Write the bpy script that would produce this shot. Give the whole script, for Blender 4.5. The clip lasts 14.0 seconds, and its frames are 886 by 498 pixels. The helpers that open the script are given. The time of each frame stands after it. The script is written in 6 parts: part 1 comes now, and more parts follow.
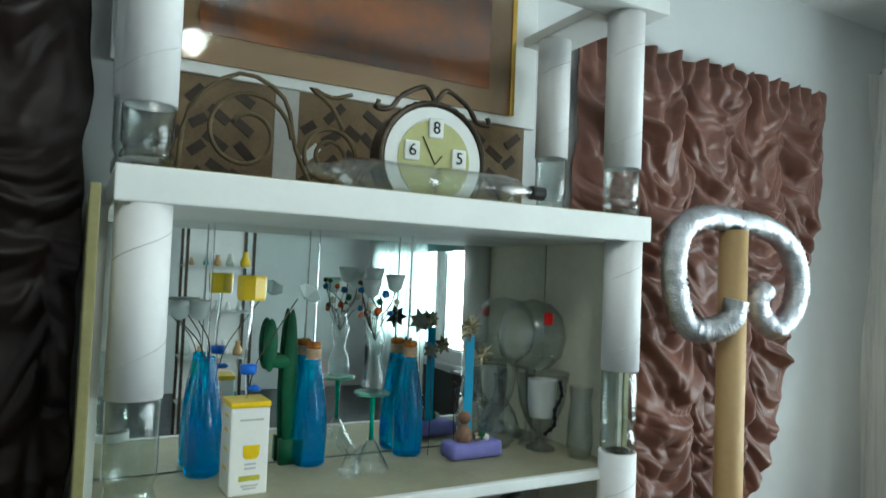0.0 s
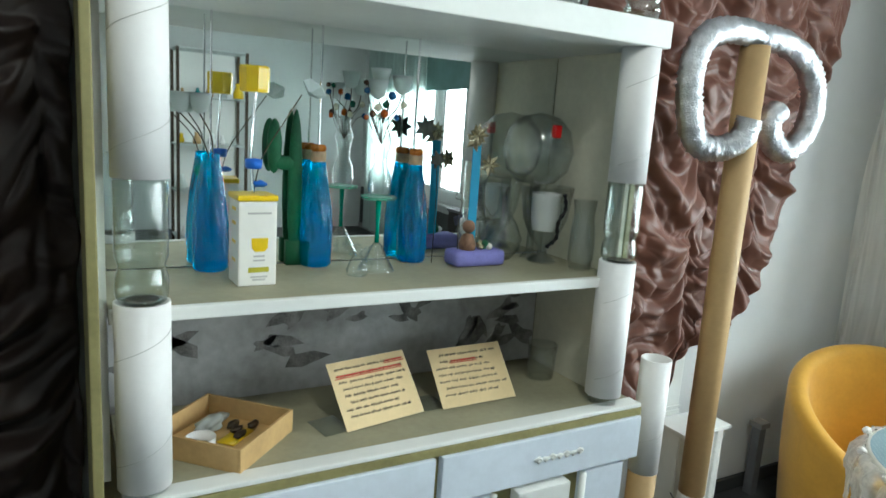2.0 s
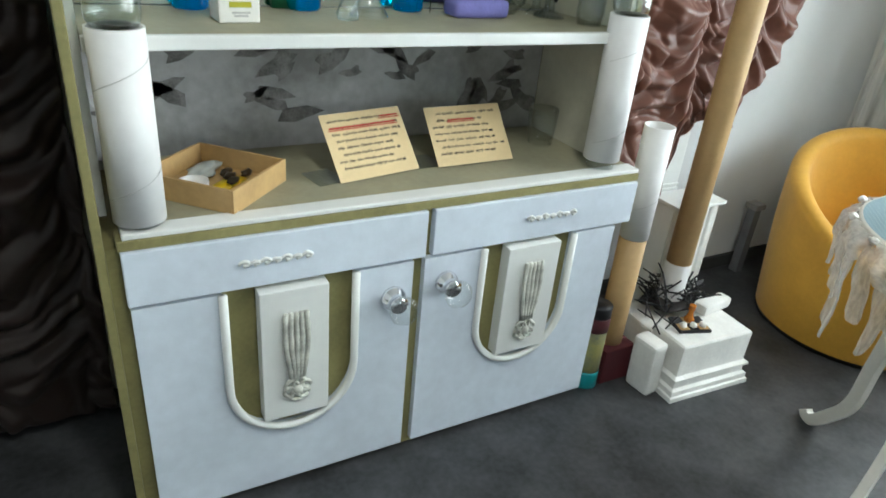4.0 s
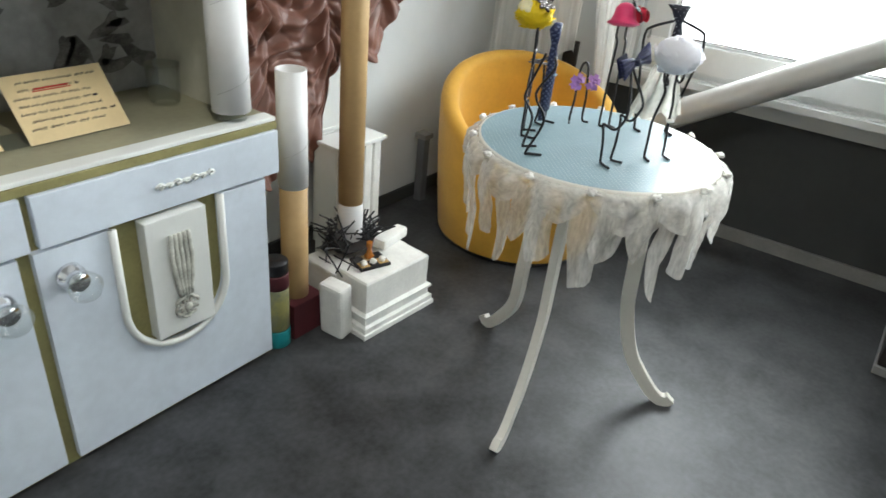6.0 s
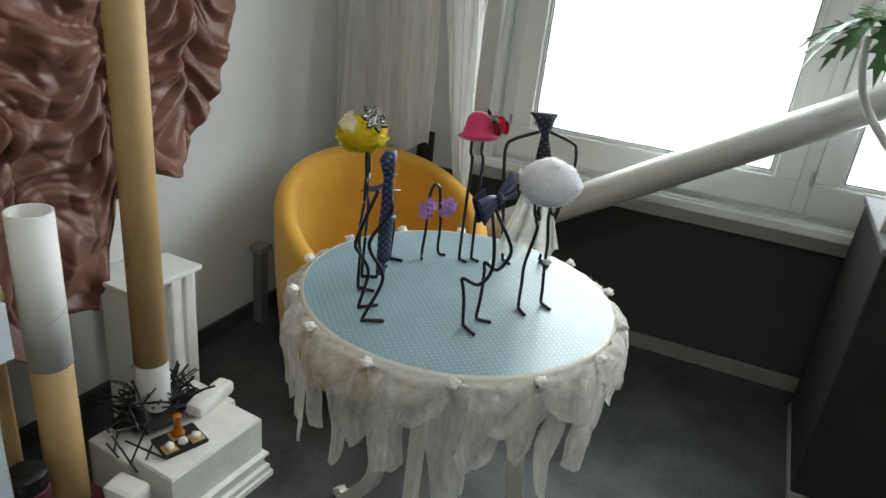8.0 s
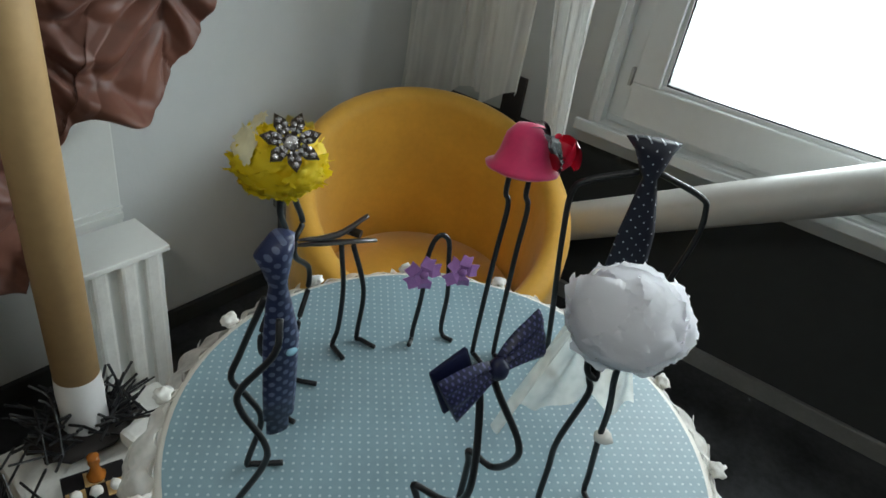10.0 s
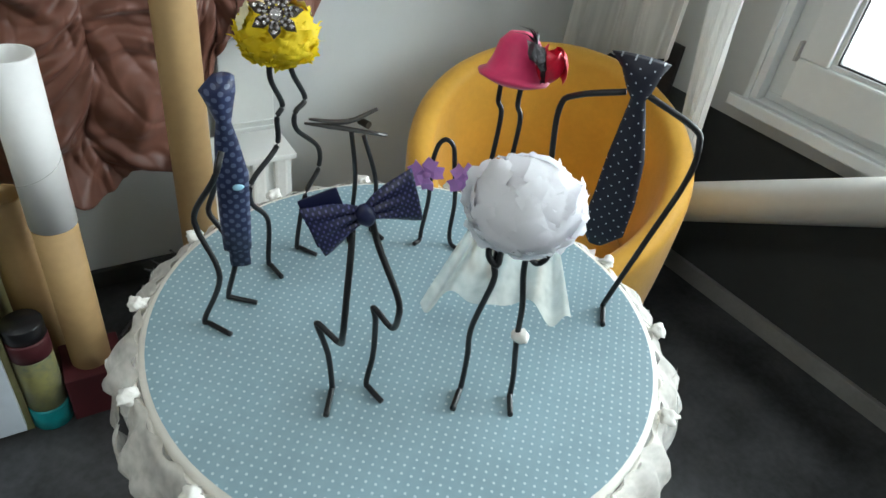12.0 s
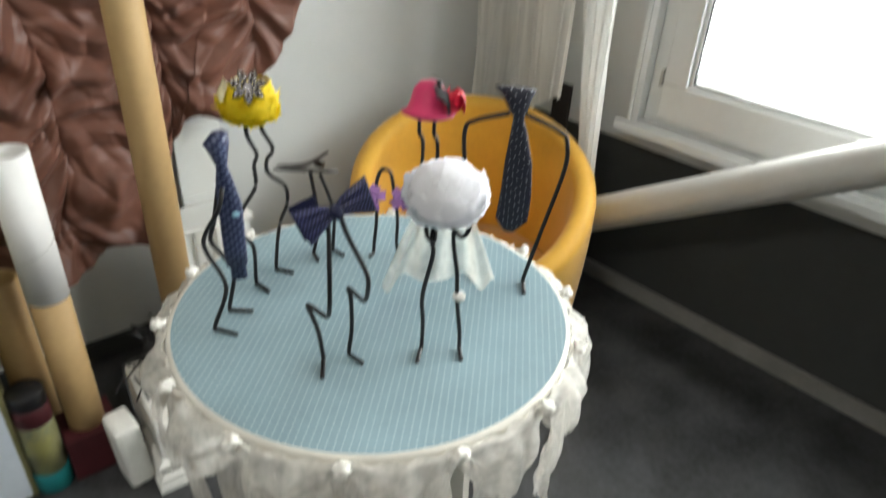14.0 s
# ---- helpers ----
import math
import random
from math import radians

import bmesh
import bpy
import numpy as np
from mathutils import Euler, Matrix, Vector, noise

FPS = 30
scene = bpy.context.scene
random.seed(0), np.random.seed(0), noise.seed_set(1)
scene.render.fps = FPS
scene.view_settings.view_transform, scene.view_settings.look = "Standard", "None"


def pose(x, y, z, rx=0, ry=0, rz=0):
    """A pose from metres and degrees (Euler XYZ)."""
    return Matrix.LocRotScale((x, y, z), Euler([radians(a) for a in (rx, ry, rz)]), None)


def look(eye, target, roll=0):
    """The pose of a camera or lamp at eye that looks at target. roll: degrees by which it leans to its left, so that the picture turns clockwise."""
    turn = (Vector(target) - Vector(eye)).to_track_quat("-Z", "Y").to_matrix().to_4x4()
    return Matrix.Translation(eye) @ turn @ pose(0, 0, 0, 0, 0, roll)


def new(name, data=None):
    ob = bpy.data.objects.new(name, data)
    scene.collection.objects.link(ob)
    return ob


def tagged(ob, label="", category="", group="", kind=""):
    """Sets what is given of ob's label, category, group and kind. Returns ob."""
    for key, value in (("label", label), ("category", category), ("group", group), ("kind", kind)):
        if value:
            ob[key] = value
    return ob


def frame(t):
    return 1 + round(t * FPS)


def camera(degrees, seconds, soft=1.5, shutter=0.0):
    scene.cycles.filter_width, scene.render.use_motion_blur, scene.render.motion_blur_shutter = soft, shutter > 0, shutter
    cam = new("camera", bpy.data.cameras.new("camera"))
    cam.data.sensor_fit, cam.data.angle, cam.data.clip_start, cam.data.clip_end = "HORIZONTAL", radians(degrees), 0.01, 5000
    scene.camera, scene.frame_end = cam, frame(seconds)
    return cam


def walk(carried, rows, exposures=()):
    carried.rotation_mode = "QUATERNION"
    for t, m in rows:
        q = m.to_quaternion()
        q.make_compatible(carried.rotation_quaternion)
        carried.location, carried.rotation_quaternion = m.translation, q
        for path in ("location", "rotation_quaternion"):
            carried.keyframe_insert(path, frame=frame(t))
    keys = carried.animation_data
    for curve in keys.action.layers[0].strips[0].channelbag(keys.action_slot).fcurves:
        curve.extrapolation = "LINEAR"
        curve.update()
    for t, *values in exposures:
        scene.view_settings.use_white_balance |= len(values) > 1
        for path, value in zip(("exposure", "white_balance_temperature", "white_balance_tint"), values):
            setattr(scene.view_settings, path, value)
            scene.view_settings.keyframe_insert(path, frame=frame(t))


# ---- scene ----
cam = camera(67.0, 14.0, shutter=0.3)
PATH = [
    (0, (-1.327, -1.249, 1.571), (-0.374, 0.508, 1.645), 2.3),
    (0.5, (-1.33, -1.246, 1.541), (-0.36, 0.502, 1.474), 2.2),
    (1, (-1.342, -1.241, 1.506), (-0.434, 0.534, 1.341), 2.9),
    (1.5, (-1.348, -1.222, 1.479), (-0.415, 0.525, 1.204), 2.8),
    (2, (-1.341, -1.217, 1.454), (-0.366, 0.492, 1.092), 3.8),
    (2.2, (-1.346, -1.212, 1.433), (-0.379, 0.493, 1.034), 3.5),
    (4.3, (-1.285, -1.232, 1.337), (-0.373, 0.248, 0.348), 5.9),
    (4.5, (-1.258, -1.237, 1.332), (-0.264, 0.171, 0.318), 6.5),
    (5, (-1.204, -1.275, 1.327), (-0.002, -0.048, 0.303), 7.3),
    (5.5, (-1.156, -1.309, 1.325), (0.171, -0.203, 0.318), 6.7),
    (6, (-1.093, -1.33, 1.336), (0.341, -0.336, 0.359), 5.9),
    (6.5, (-1.058, -1.332, 1.352), (0.45, -0.407, 0.42), 4.9),
    (7, (-0.978, -1.311, 1.361), (0.607, -0.448, 0.499), 5.4),
    (7.5, (-0.826, -1.224, 1.39), (0.838, -0.441, 0.605), 6.0),
    (7.7, (-0.751, -1.187, 1.369), (0.942, -0.448, 0.605), 6.1),
    (9.8, (-0.016, -0.961, 1.346), (1.384, -0.033, 0.26), 10.7),
    (10, (0.01, -0.953, 1.355), (1.408, -0.018, 0.272), 10.2),
    (10.5, (0.052, -0.966, 1.359), (1.373, 0.098, 0.3), 8.9),
    (11, (0.132, -1.062, 1.36), (1.283, 0.158, 0.269), 10.6),
    (11.5, (0.154, -1.149, 1.34), (1.122, 0.148, 0.164), 9.4),
    (12, (0.148, -1.202, 1.334), (1.074, 0.102, 0.133), 8.5),
    (12.5, (0.123, -1.241, 1.329), (1.052, 0.038, 0.104), 8.5),
    (13, (0.081, -1.264, 1.331), (1.008, -0.199, -0.085), 10.1),
    (13.5, (0.019, -1.317, 1.349), (0.921, -0.257, -0.087), 7.1),
    (14, (0.001, -1.409, 1.392), (1.111, -0.101, 0.364), 3.2),
]
EXPOSURES = [(0.0, -0.22, 5800, -6), (1.0, -0.14, 5900, -4), (2.0, 0.08, 6050, -1), (4.5, 0.26, 6150, 4), (5.5, 0.25, 6300, 7), (7.0, -0.15, 6450, 5),
             (7.7, -0.45, 6450, 4), (9.8, -0.92, 6250, 3), (10.5, -0.86, 6050, 2), (11.0, -0.68, 5950, -1), (11.5, -0.45, 6000, 1), (12.0, -0.28, 6150, 3), (12.5, -0.2, 6350, 5), (13.5, -0.17, 6950, 11), (14.0, -0.1, 6750, 7)]
walk(cam, [(t, look(eye, to, roll)) for t, eye, to, roll in PATH], EXPOSURES)

# ---- world and light ----
world = bpy.data.worlds.new("world")
scene.world = world
world.use_nodes = True
_wn = world.node_tree
_sky = _wn.nodes.new("ShaderNodeTexSky")
_sky.sky_type, _sky.sun_disc = "NISHITA", False
_sky.sun_elevation, _sky.sun_rotation = radians(40), radians(100)
_wn.links.new(_sky.outputs[0], _wn.nodes["Background"].inputs[0])
_wn.nodes["Background"].inputs[1].default_value = 0.1


def window_lamp(name, m, w, h, watts, color):
    d = bpy.data.lights.new(name, "AREA")
    d.shape, d.size, d.size_y, d.energy, d.color = "RECTANGLE", w, h, watts, color
    ob = new(name, d)
    ob.matrix_world = m
    return ob


# daylight in the openings of the two windows
window_lamp("daylight", look((2.03, -1.34, 1.45), (0.0, -1.24, 1.2)), 1.95, 1.4, 112, (0.93, 0.97, 1.0))
window_lamp("daylight", look((2.22, -4.6, 1.4), (0.2, -4.5, 1.3)), 2.4, 1.4, 160, (0.90, 0.96, 1.0))


def ceiling_glow(x, y, watts):
    d = bpy.data.lights.new("ceiling_glow", "AREA")
    d.shape, d.size, d.energy, d.color = "DISK", 0.18, watts, (1.0, 0.96, 0.9)
    ob = new("ceiling_glow", d)
    ob.matrix_world = look((x, y, 2.70), (x, y, 0.0))


LAMPS = ((-0.85, -1.19), (-0.91, -1.53))
for x, y in LAMPS:
    ceiling_glow(x, y, 10)


# ---- materials ----
def mat(name, color, rough=0.5, metal=0.0, vary=0.12, scale=6.0, bump=0.0, bscale=60.0, trans=0.0, ior=1.45,
        sheen=0.0, rand=0.0, color2=None, coat=0.0):
    """A node material: base colour broken up at two scales, with fine relief."""
    m = bpy.data.materials.new(name)
    m.use_nodes = True
    nt = m.node_tree
    b = nt.nodes["Principled BSDF"]
    tc = nt.nodes.new("ShaderNodeTexCoord")
    n1 = nt.nodes.new("ShaderNodeTexNoise")
    n1.inputs["Scale"].default_value, n1.inputs["Detail"].default_value = scale, 5
    n2 = nt.nodes.new("ShaderNodeTexNoise")
    n2.inputs["Scale"].default_value, n2.inputs["Detail"].default_value = scale * 9, 3
    for n in (n1, n2):
        nt.links.new(tc.outputs["Object"], n.inputs["Vector"])
    add = nt.nodes.new("ShaderNodeMath")
    add.operation = "MULTIPLY_ADD"
    nt.links.new(n2.outputs["Fac"], add.inputs[0])
    add.inputs[1].default_value = 0.4
    nt.links.new(n1.outputs["Fac"], add.inputs[2])
    ramp = nt.nodes.new("ShaderNodeMapRange")
    ramp.inputs["From Min"].default_value, ramp.inputs["From Max"].default_value = 0.5, 0.9
    nt.links.new(add.outputs[0], ramp.inputs["Value"])
    mix = nt.nodes.new("ShaderNodeMix")
    mix.data_type = "RGBA"
    c2 = color2 or tuple(c * (1 - vary * 2) for c in color)
    mix.inputs["A"].default_value = (*c2, 1)
    mix.inputs["B"].default_value = (*color, 1)
    nt.links.new(ramp.outputs[0], mix.inputs["Factor"])
    out = mix.outputs["Result"]
    if rand:
        oi = nt.nodes.new("ShaderNodeObjectInfo")
        hsv = nt.nodes.new("ShaderNodeHueSaturation")
        mr = nt.nodes.new("ShaderNodeMapRange")
        mr.inputs["To Min"].default_value, mr.inputs["To Max"].default_value = 1 - rand, 1 + rand
        nt.links.new(oi.outputs["Random"], mr.inputs["Value"])
        nt.links.new(mr.outputs[0], hsv.inputs["Value"])
        nt.links.new(out, hsv.inputs["Color"])
        out = hsv.outputs[0]
    nt.links.new(out, b.inputs["Base Color"])
    b.inputs["Roughness"].default_value, b.inputs["Metallic"].default_value = rough, metal
    b.inputs["Transmission Weight"].default_value, b.inputs["IOR"].default_value = trans, ior
    b.inputs["Sheen Weight"].default_value, b.inputs["Coat Weight"].default_value = sheen, coat
    if bump:
        n3 = nt.nodes.new("ShaderNodeTexNoise")
        n3.inputs["Scale"].default_value, n3.inputs["Detail"].default_value = bscale, 6
        nt.links.new(tc.outputs["Object"], n3.inputs["Vector"])
        bp = nt.nodes.new("ShaderNodeBump")
        bp.inputs["Strength"].default_value, bp.inputs["Distance"].default_value = bump, 0.004
        nt.links.new(n3.outputs["Fac"], bp.inputs["Height"])
        nt.links.new(bp.outputs[0], b.inputs["Normal"])
    return m


def sheer_mat(name, color, clear, scale=40.0, glow_through=0.55, pattern=5.0):
    """Thin cloth: part lets the light straight through, part scatters it."""
    m = mat(name, color, 0.6, vary=0.03, scale=8)
    nt = m.node_tree
    b = nt.nodes["Principled BSDF"]
    tr = nt.nodes.new("ShaderNodeBsdfTransparent")
    tl = nt.nodes.new("ShaderNodeBsdfTranslucent")
    tl.inputs[0].default_value = (*color, 1)
    m1 = nt.nodes.new("ShaderNodeMixShader")
    m1.inputs[0].default_value = glow_through
    nt.links.new(b.outputs[0], m1.inputs[1])
    nt.links.new(tl.outputs[0], m1.inputs[2])
    n = nt.nodes.new("ShaderNodeTexNoise")
    n.inputs["Scale"].default_value, n.inputs["Detail"].default_value = pattern, 2
    mr = nt.nodes.new("ShaderNodeMapRange")
    mr.inputs["From Min"].default_value, mr.inputs["From Max"].default_value = 0.3, 0.7
    mr.inputs["To Min"].default_value, mr.inputs["To Max"].default_value = max(clear - 0.1, 0), clear + 0.1 if clear else 0.0
    nt.links.new(n.outputs["Fac"], mr.inputs["Value"])
    m2 = nt.nodes.new("ShaderNodeMixShader")
    nt.links.new(mr.outputs[0], m2.inputs[0])
    nt.links.new(m1.outputs[0], m2.inputs[1])
    nt.links.new(tr.outputs[0], m2.inputs[2])
    nt.links.new(m2.outputs[0], nt.nodes["Material Output"].inputs[0])
    return m


def glow_mat(name, color, power):
    m = bpy.data.materials.new(name)
    m.use_nodes = True
    nt = m.node_tree
    e = nt.nodes.new("ShaderNodeEmission")
    e.inputs[0].default_value, e.inputs[1].default_value = (*color, 1), power
    nt.links.new(e.outputs[0], nt.nodes["Material Output"].inputs[0])
    return m


def dots_mat(name, ground, dot, pitch, radius, rough=0.6, bump=0.1):
    """Cloth or foil with rows of small dots on a staggered net, in object x and y (or x and z for upright cloth)."""
    m = mat(name, ground, rough, vary=0.08, scale=9, bump=bump, bscale=220)
    nt = m.node_tree
    b = nt.nodes["Principled BSDF"]
    old = b.inputs["Base Color"].links[0].from_socket
    tc = nt.nodes.new("ShaderNodeUVMap")
    vo = nt.nodes.new("ShaderNodeTexVoronoi")
    vo.inputs["Randomness"].default_value = 0.0
    vo.inputs["Scale"].default_value = 1.0 / pitch
    rot = nt.nodes.new("ShaderNodeMapping")
    rot.inputs["Rotation"].default_value = (0, 0, radians(45))
    nt.links.new(tc.outputs[0], rot.inputs[0])
    nt.links.new(rot.outputs[0], vo.inputs["Vector"])
    lt = nt.nodes.new("ShaderNodeMath")
    lt.operation = "LESS_THAN"
    lt.inputs[1].default_value = radius / pitch
    nt.links.new(vo.outputs["Distance"], lt.inputs[0])
    mix = nt.nodes.new("ShaderNodeMix")
    mix.data_type = "RGBA"
    nt.links.new(lt.outputs[0], mix.inputs["Factor"])
    nt.links.new(old, mix.inputs["A"])
    mix.inputs["B"].default_value = (*dot, 1)
    nt.links.new(mix.outputs["Result"], b.inputs["Base Color"])
    return m


def thin_glass(name, color, rough=0.02, ior=1.5):
    """Thin clear wall: light passes, and the gloss follows Fresnel."""
    m = bpy.data.materials.new(name)
    m.use_nodes = True
    nt = m.node_tree
    tr, gl, mx, fr, pw, sc = (nt.nodes.new("ShaderNode" + k) for k in ("BsdfTransparent", "BsdfGlossy", "MixShader", "LayerWeight", "Math", "Math"))
    tr.inputs[0].default_value = (*color, 1)
    gl.inputs["Roughness"].default_value = rough
    pw.operation, sc.operation = "POWER", "MULTIPLY_ADD"
    pw.inputs[1].default_value = 2.8
    sc.inputs[1].default_value, sc.inputs[2].default_value = 0.8, 0.6 * (ior - 1) ** 2 / (ior + 1) ** 2
    nt.links.new(fr.outputs["Facing"], pw.inputs[0])
    nt.links.new(pw.outputs[0], sc.inputs[0])
    n = nt.nodes.new("ShaderNodeTexNoise")
    n.inputs["Scale"].default_value = 25
    bp = nt.nodes.new("ShaderNodeBump")
    bp.inputs["Strength"].default_value, bp.inputs["Distance"].default_value = 0.25, 0.003
    nt.links.new(n.outputs["Fac"], bp.inputs["Height"])
    nt.links.new(bp.outputs[0], gl.inputs["Normal"])
    for i, o in ((0, sc.outputs[0]), (1, tr.outputs[0]), (2, gl.outputs[0])):
        nt.links.new(o, mx.inputs[i])
    nt.links.new(mx.outputs[0], nt.nodes["Material Output"].inputs[0])
    return m


M_WALL = mat("wall_paint", (0.66, 0.67, 0.66), 0.8, vary=0.03, scale=2, bump=0.08, bscale=90)
M_GREYWALL = mat("dark_grey_wall", (0.047, 0.050, 0.049), 0.8, vary=0.08, scale=3, bump=0.1, bscale=80)
M_CEIL = mat("ceiling_paint", (0.75, 0.75, 0.74), 0.9, vary=0.03, scale=2)
M_FLOOR = mat("grey_linoleum", (0.070, 0.072, 0.076), 0.42, vary=0.36, scale=6, bump=0.10, bscale=160)
M_WINFRAME = mat("window_paint", (0.72, 0.73, 0.72), 0.35, vary=0.03, scale=5)
M_SKIRTBOARD = mat("skirting_paint", (0.25, 0.245, 0.235), 0.5, vary=0.1, scale=8)
M_OUT = glow_mat("overcast_outdoors", (1.0, 1.0, 0.98), 2.6)
M_OLIVE = mat("olive_stain", (0.29, 0.26, 0.11), 0.5, vary=0.15, scale=10, bump=0.1, bscale=50)
M_OLIVETOP = mat("olive_grey_board", (0.37, 0.35, 0.24), 0.55, vary=0.1, scale=7, bump=0.08, bscale=70)
M_SIDE = mat("olive_beige_paint", (0.64, 0.61, 0.49), 0.6, vary=0.08, scale=6, bump=0.06, bscale=60)
M_CABWHITE = mat("brushed_white_paint", (0.70, 0.76, 0.84), 0.40, vary=0.08, scale=4, bump=0.2, bscale=30)
M_CORNICE = mat("white_board", (0.77, 0.78, 0.75), 0.5, vary=0.03, scale=6, bump=0.05)
M_TUBEWHITE = mat("white_paper_tube", (0.8, 0.79, 0.78), 0.65, vary=0.04, scale=5, bump=0.08, bscale=40)
M_KRAFT = mat("kraft_cardboard", (0.50, 0.33, 0.15), 0.6, vary=0.08, scale=6, bump=0.08, bscale=50)
M_KRAFTDARK = mat("inner_kraft", (0.30, 0.21, 0.13), 0.8, vary=0.1)
M_SEAM = mat("paper_seam", (0.5, 0.49, 0.47), 0.8, vary=0.1)
M_CLEAR = thin_glass("clear_plastic", (0.93, 0.955, 0.945), 0.05, 1.9)
M_GLASS = thin_glass("clear_glass", (0.965, 0.98, 0.975), 0.03, 2.1)
M_PANE = thin_glass("window_glass", (0.97, 0.98, 0.98), 0.01, 1.45)
M_GREENGLASS = thin_glass("green_glass", (0.45, 0.80, 0.66), 0.03, 1.6)
M_BLUEGLASS = mat("blue_glass", (0.0, 0.47, 0.86), 0.04, vary=0.0, trans=0.90, ior=1.40, bump=0.5, bscale=70)
M_MIRROR = mat("mirror_silver", (0.88, 0.92, 0.90), 0.015, 1.0, vary=0.0)
M_CHROME = mat("chrome", (0.8, 0.8, 0.82), 0.08, 1.0, vary=0.03)
M_DARKMETAL = mat("dark_bronze", (0.09, 0.07, 0.05), 0.4, 0.8, vary=0.2, scale=30)
M_GOLD = mat("gold_leaf", (0.75, 0.5, 0.12), 0.25, 1.0, vary=0.1)
M_BLACK = mat("black_wire", (0.012, 0.012, 0.014), 0.35, vary=0.2, scale=30)
M_BLACKCLOTH = mat("dark_brown_cloth", (0.025, 0.02, 0.018), 0.75, vary=0.2, scale=8, bump=0.2)
M_GREYTOP = mat("grey_cloth", (0.16, 0.16, 0.17), 0.8, vary=0.12, scale=8, bump=0.2)
M_SATIN = mat("brown_satin", (0.175, 0.070, 0.046), 0.44, vary=0.14, scale=5, sheen=0.1, bump=0.06, bscale=45)
# same brown satin, with the shade beside the hutch put into its colour
M_SATINSHADED = mat("shaded_brown_satin", (0.020, 0.010, 0.007), 0.5, vary=0.2, scale=5, sheen=0.05, bump=0.1, bscale=25)
M_YELLOWCHAIR = mat("mustard_fabric", (0.68, 0.36, 0.035), 0.6, vary=0.08, scale=7, bump=0.2, bscale=300, sheen=0.2)
M_FOAM = mat("white_plaster_foam", (0.80, 0.79, 0.75), 0.75, vary=0.08, scale=12, bump=0.5, bscale=30)
M_MAROON = mat("maroon_card", (0.09, 0.015, 0.02), 0.6, vary=0.15)
M_FOIL = mat("crinkled_foil", (0.66, 0.67, 0.70), 0.30, 1.0, vary=0.2, scale=30, bump=1.0, bscale=190)
M_SILVERPIPE = mat("silver_paper_tube", (0.62, 0.61, 0.58), 0.4, 0.25, vary=0.04, scale=5)
M_TABLEWHITE = mat("cream_lacquer", (0.74, 0.71, 0.64), 0.4, vary=0.05, scale=8)
M_ORGANZA = sheer_mat("white_organza", (0.97, 0.95, 0.90), 0.50, pattern=7.0)
M_VOILE = sheer_mat("white_voile", (0.97, 0.95, 0.91), 0.14, glow_through=0.66)
M_VEIL = sheer_mat("ivory_veil", (0.94, 0.93, 0.84), 0.48)
M_KNOT = mat("white_gauze", (0.85, 0.83, 0.78), 0.85, vary=0.08, scale=30, bump=0.5, bscale=90)
M_TABLETOP = dots_mat("blue_dotted_cover", (0.25, 0.36, 0.405), (0.48, 0.57, 0.595), 0.0098, 0.0015, rough=0.33, bump=0.03)
M_CARD = mat("cream_card", (0.76, 0.59, 0.33), 0.7, vary=0.05, scale=12)
M_INK = mat("black_ink", (0.05, 0.045, 0.06), 0.7, vary=0.1)
M_RED = mat("red_ink", (0.55, 0.04, 0.03), 0.7, vary=0.1)
M_BOXWOOD = mat("ply_box", (0.55, 0.36, 0.15), 0.6, vary=0.12, scale=8, bump=0.1)
M_BIRDS = mat("faded_paper", (0.50, 0.50, 0.50), 0.7, vary=0.22, scale=4, bump=0.3, bscale=30, color2=(0.27, 0.26, 0.25))
M_BIRDINK = mat("bird_ink", (0.085, 0.08, 0.078), 0.7, vary=0.3, scale=26, color2=(0.30, 0.29, 0.275))
M_TINWHITE = mat("white_tin", (0.78, 0.77, 0.72), 0.35, vary=0.04)
M_YELLOW = mat("yellow_plastic", (0.80, 0.55, 0.01), 0.3, vary=0.06, scale=10)
M_BLUECAP = mat("blue_plastic", (0.01, 0.12, 0.55), 0.3, vary=0.05)
M_PURPLE = mat("lilac_clay", (0.24, 0.23, 0.60), 0.7, vary=0.1, scale=20, bump=0.3)
M_TEAL = mat("teal_paint", (0.02, 0.30, 0.32), 0.4, vary=0.15)
M_CORK = mat("cork", (0.5, 0.36, 0.22), 0.8, vary=0.2, scale=60)
M_AMBER = mat("amber_wood", (0.45, 0.15, 0.02), 0.25, vary=0.15, scale=20)
M_CACTUS = mat("green_felt", (0.01, 0.13, 0.05), 0.6, vary=0.2, scale=20)
M_RELIEF = mat("aged_plaster", (0.70, 0.70, 0.62), 0.6, vary=0.25, scale=25, bump=0.5, bscale=60)


# ---- mesh helpers ----
def part(name, bm, material, parent=None, label="", smooth=False):
    me = bpy.data.meshes.new(name)
    bmesh.ops.recalc_face_normals(bm, faces=bm.faces)
    if smooth:
        for f in bm.faces:
            f.smooth = True
    bm.to_mesh(me)
    bm.free()
    if material:
        me.materials.append(material)
    ob = new(name, me)
    if parent:
        ob.parent = parent
    if label:
        tagged(ob, label)
    return ob


def thing(name, label, category, group="", at=(0, 0, 0), rz=0.0):
    ob = new(name)
    ob.empty_display_size = 0.05
    ob.matrix_world = pose(*at, 0, 0, rz)
    return tagged(ob, label, category, group)


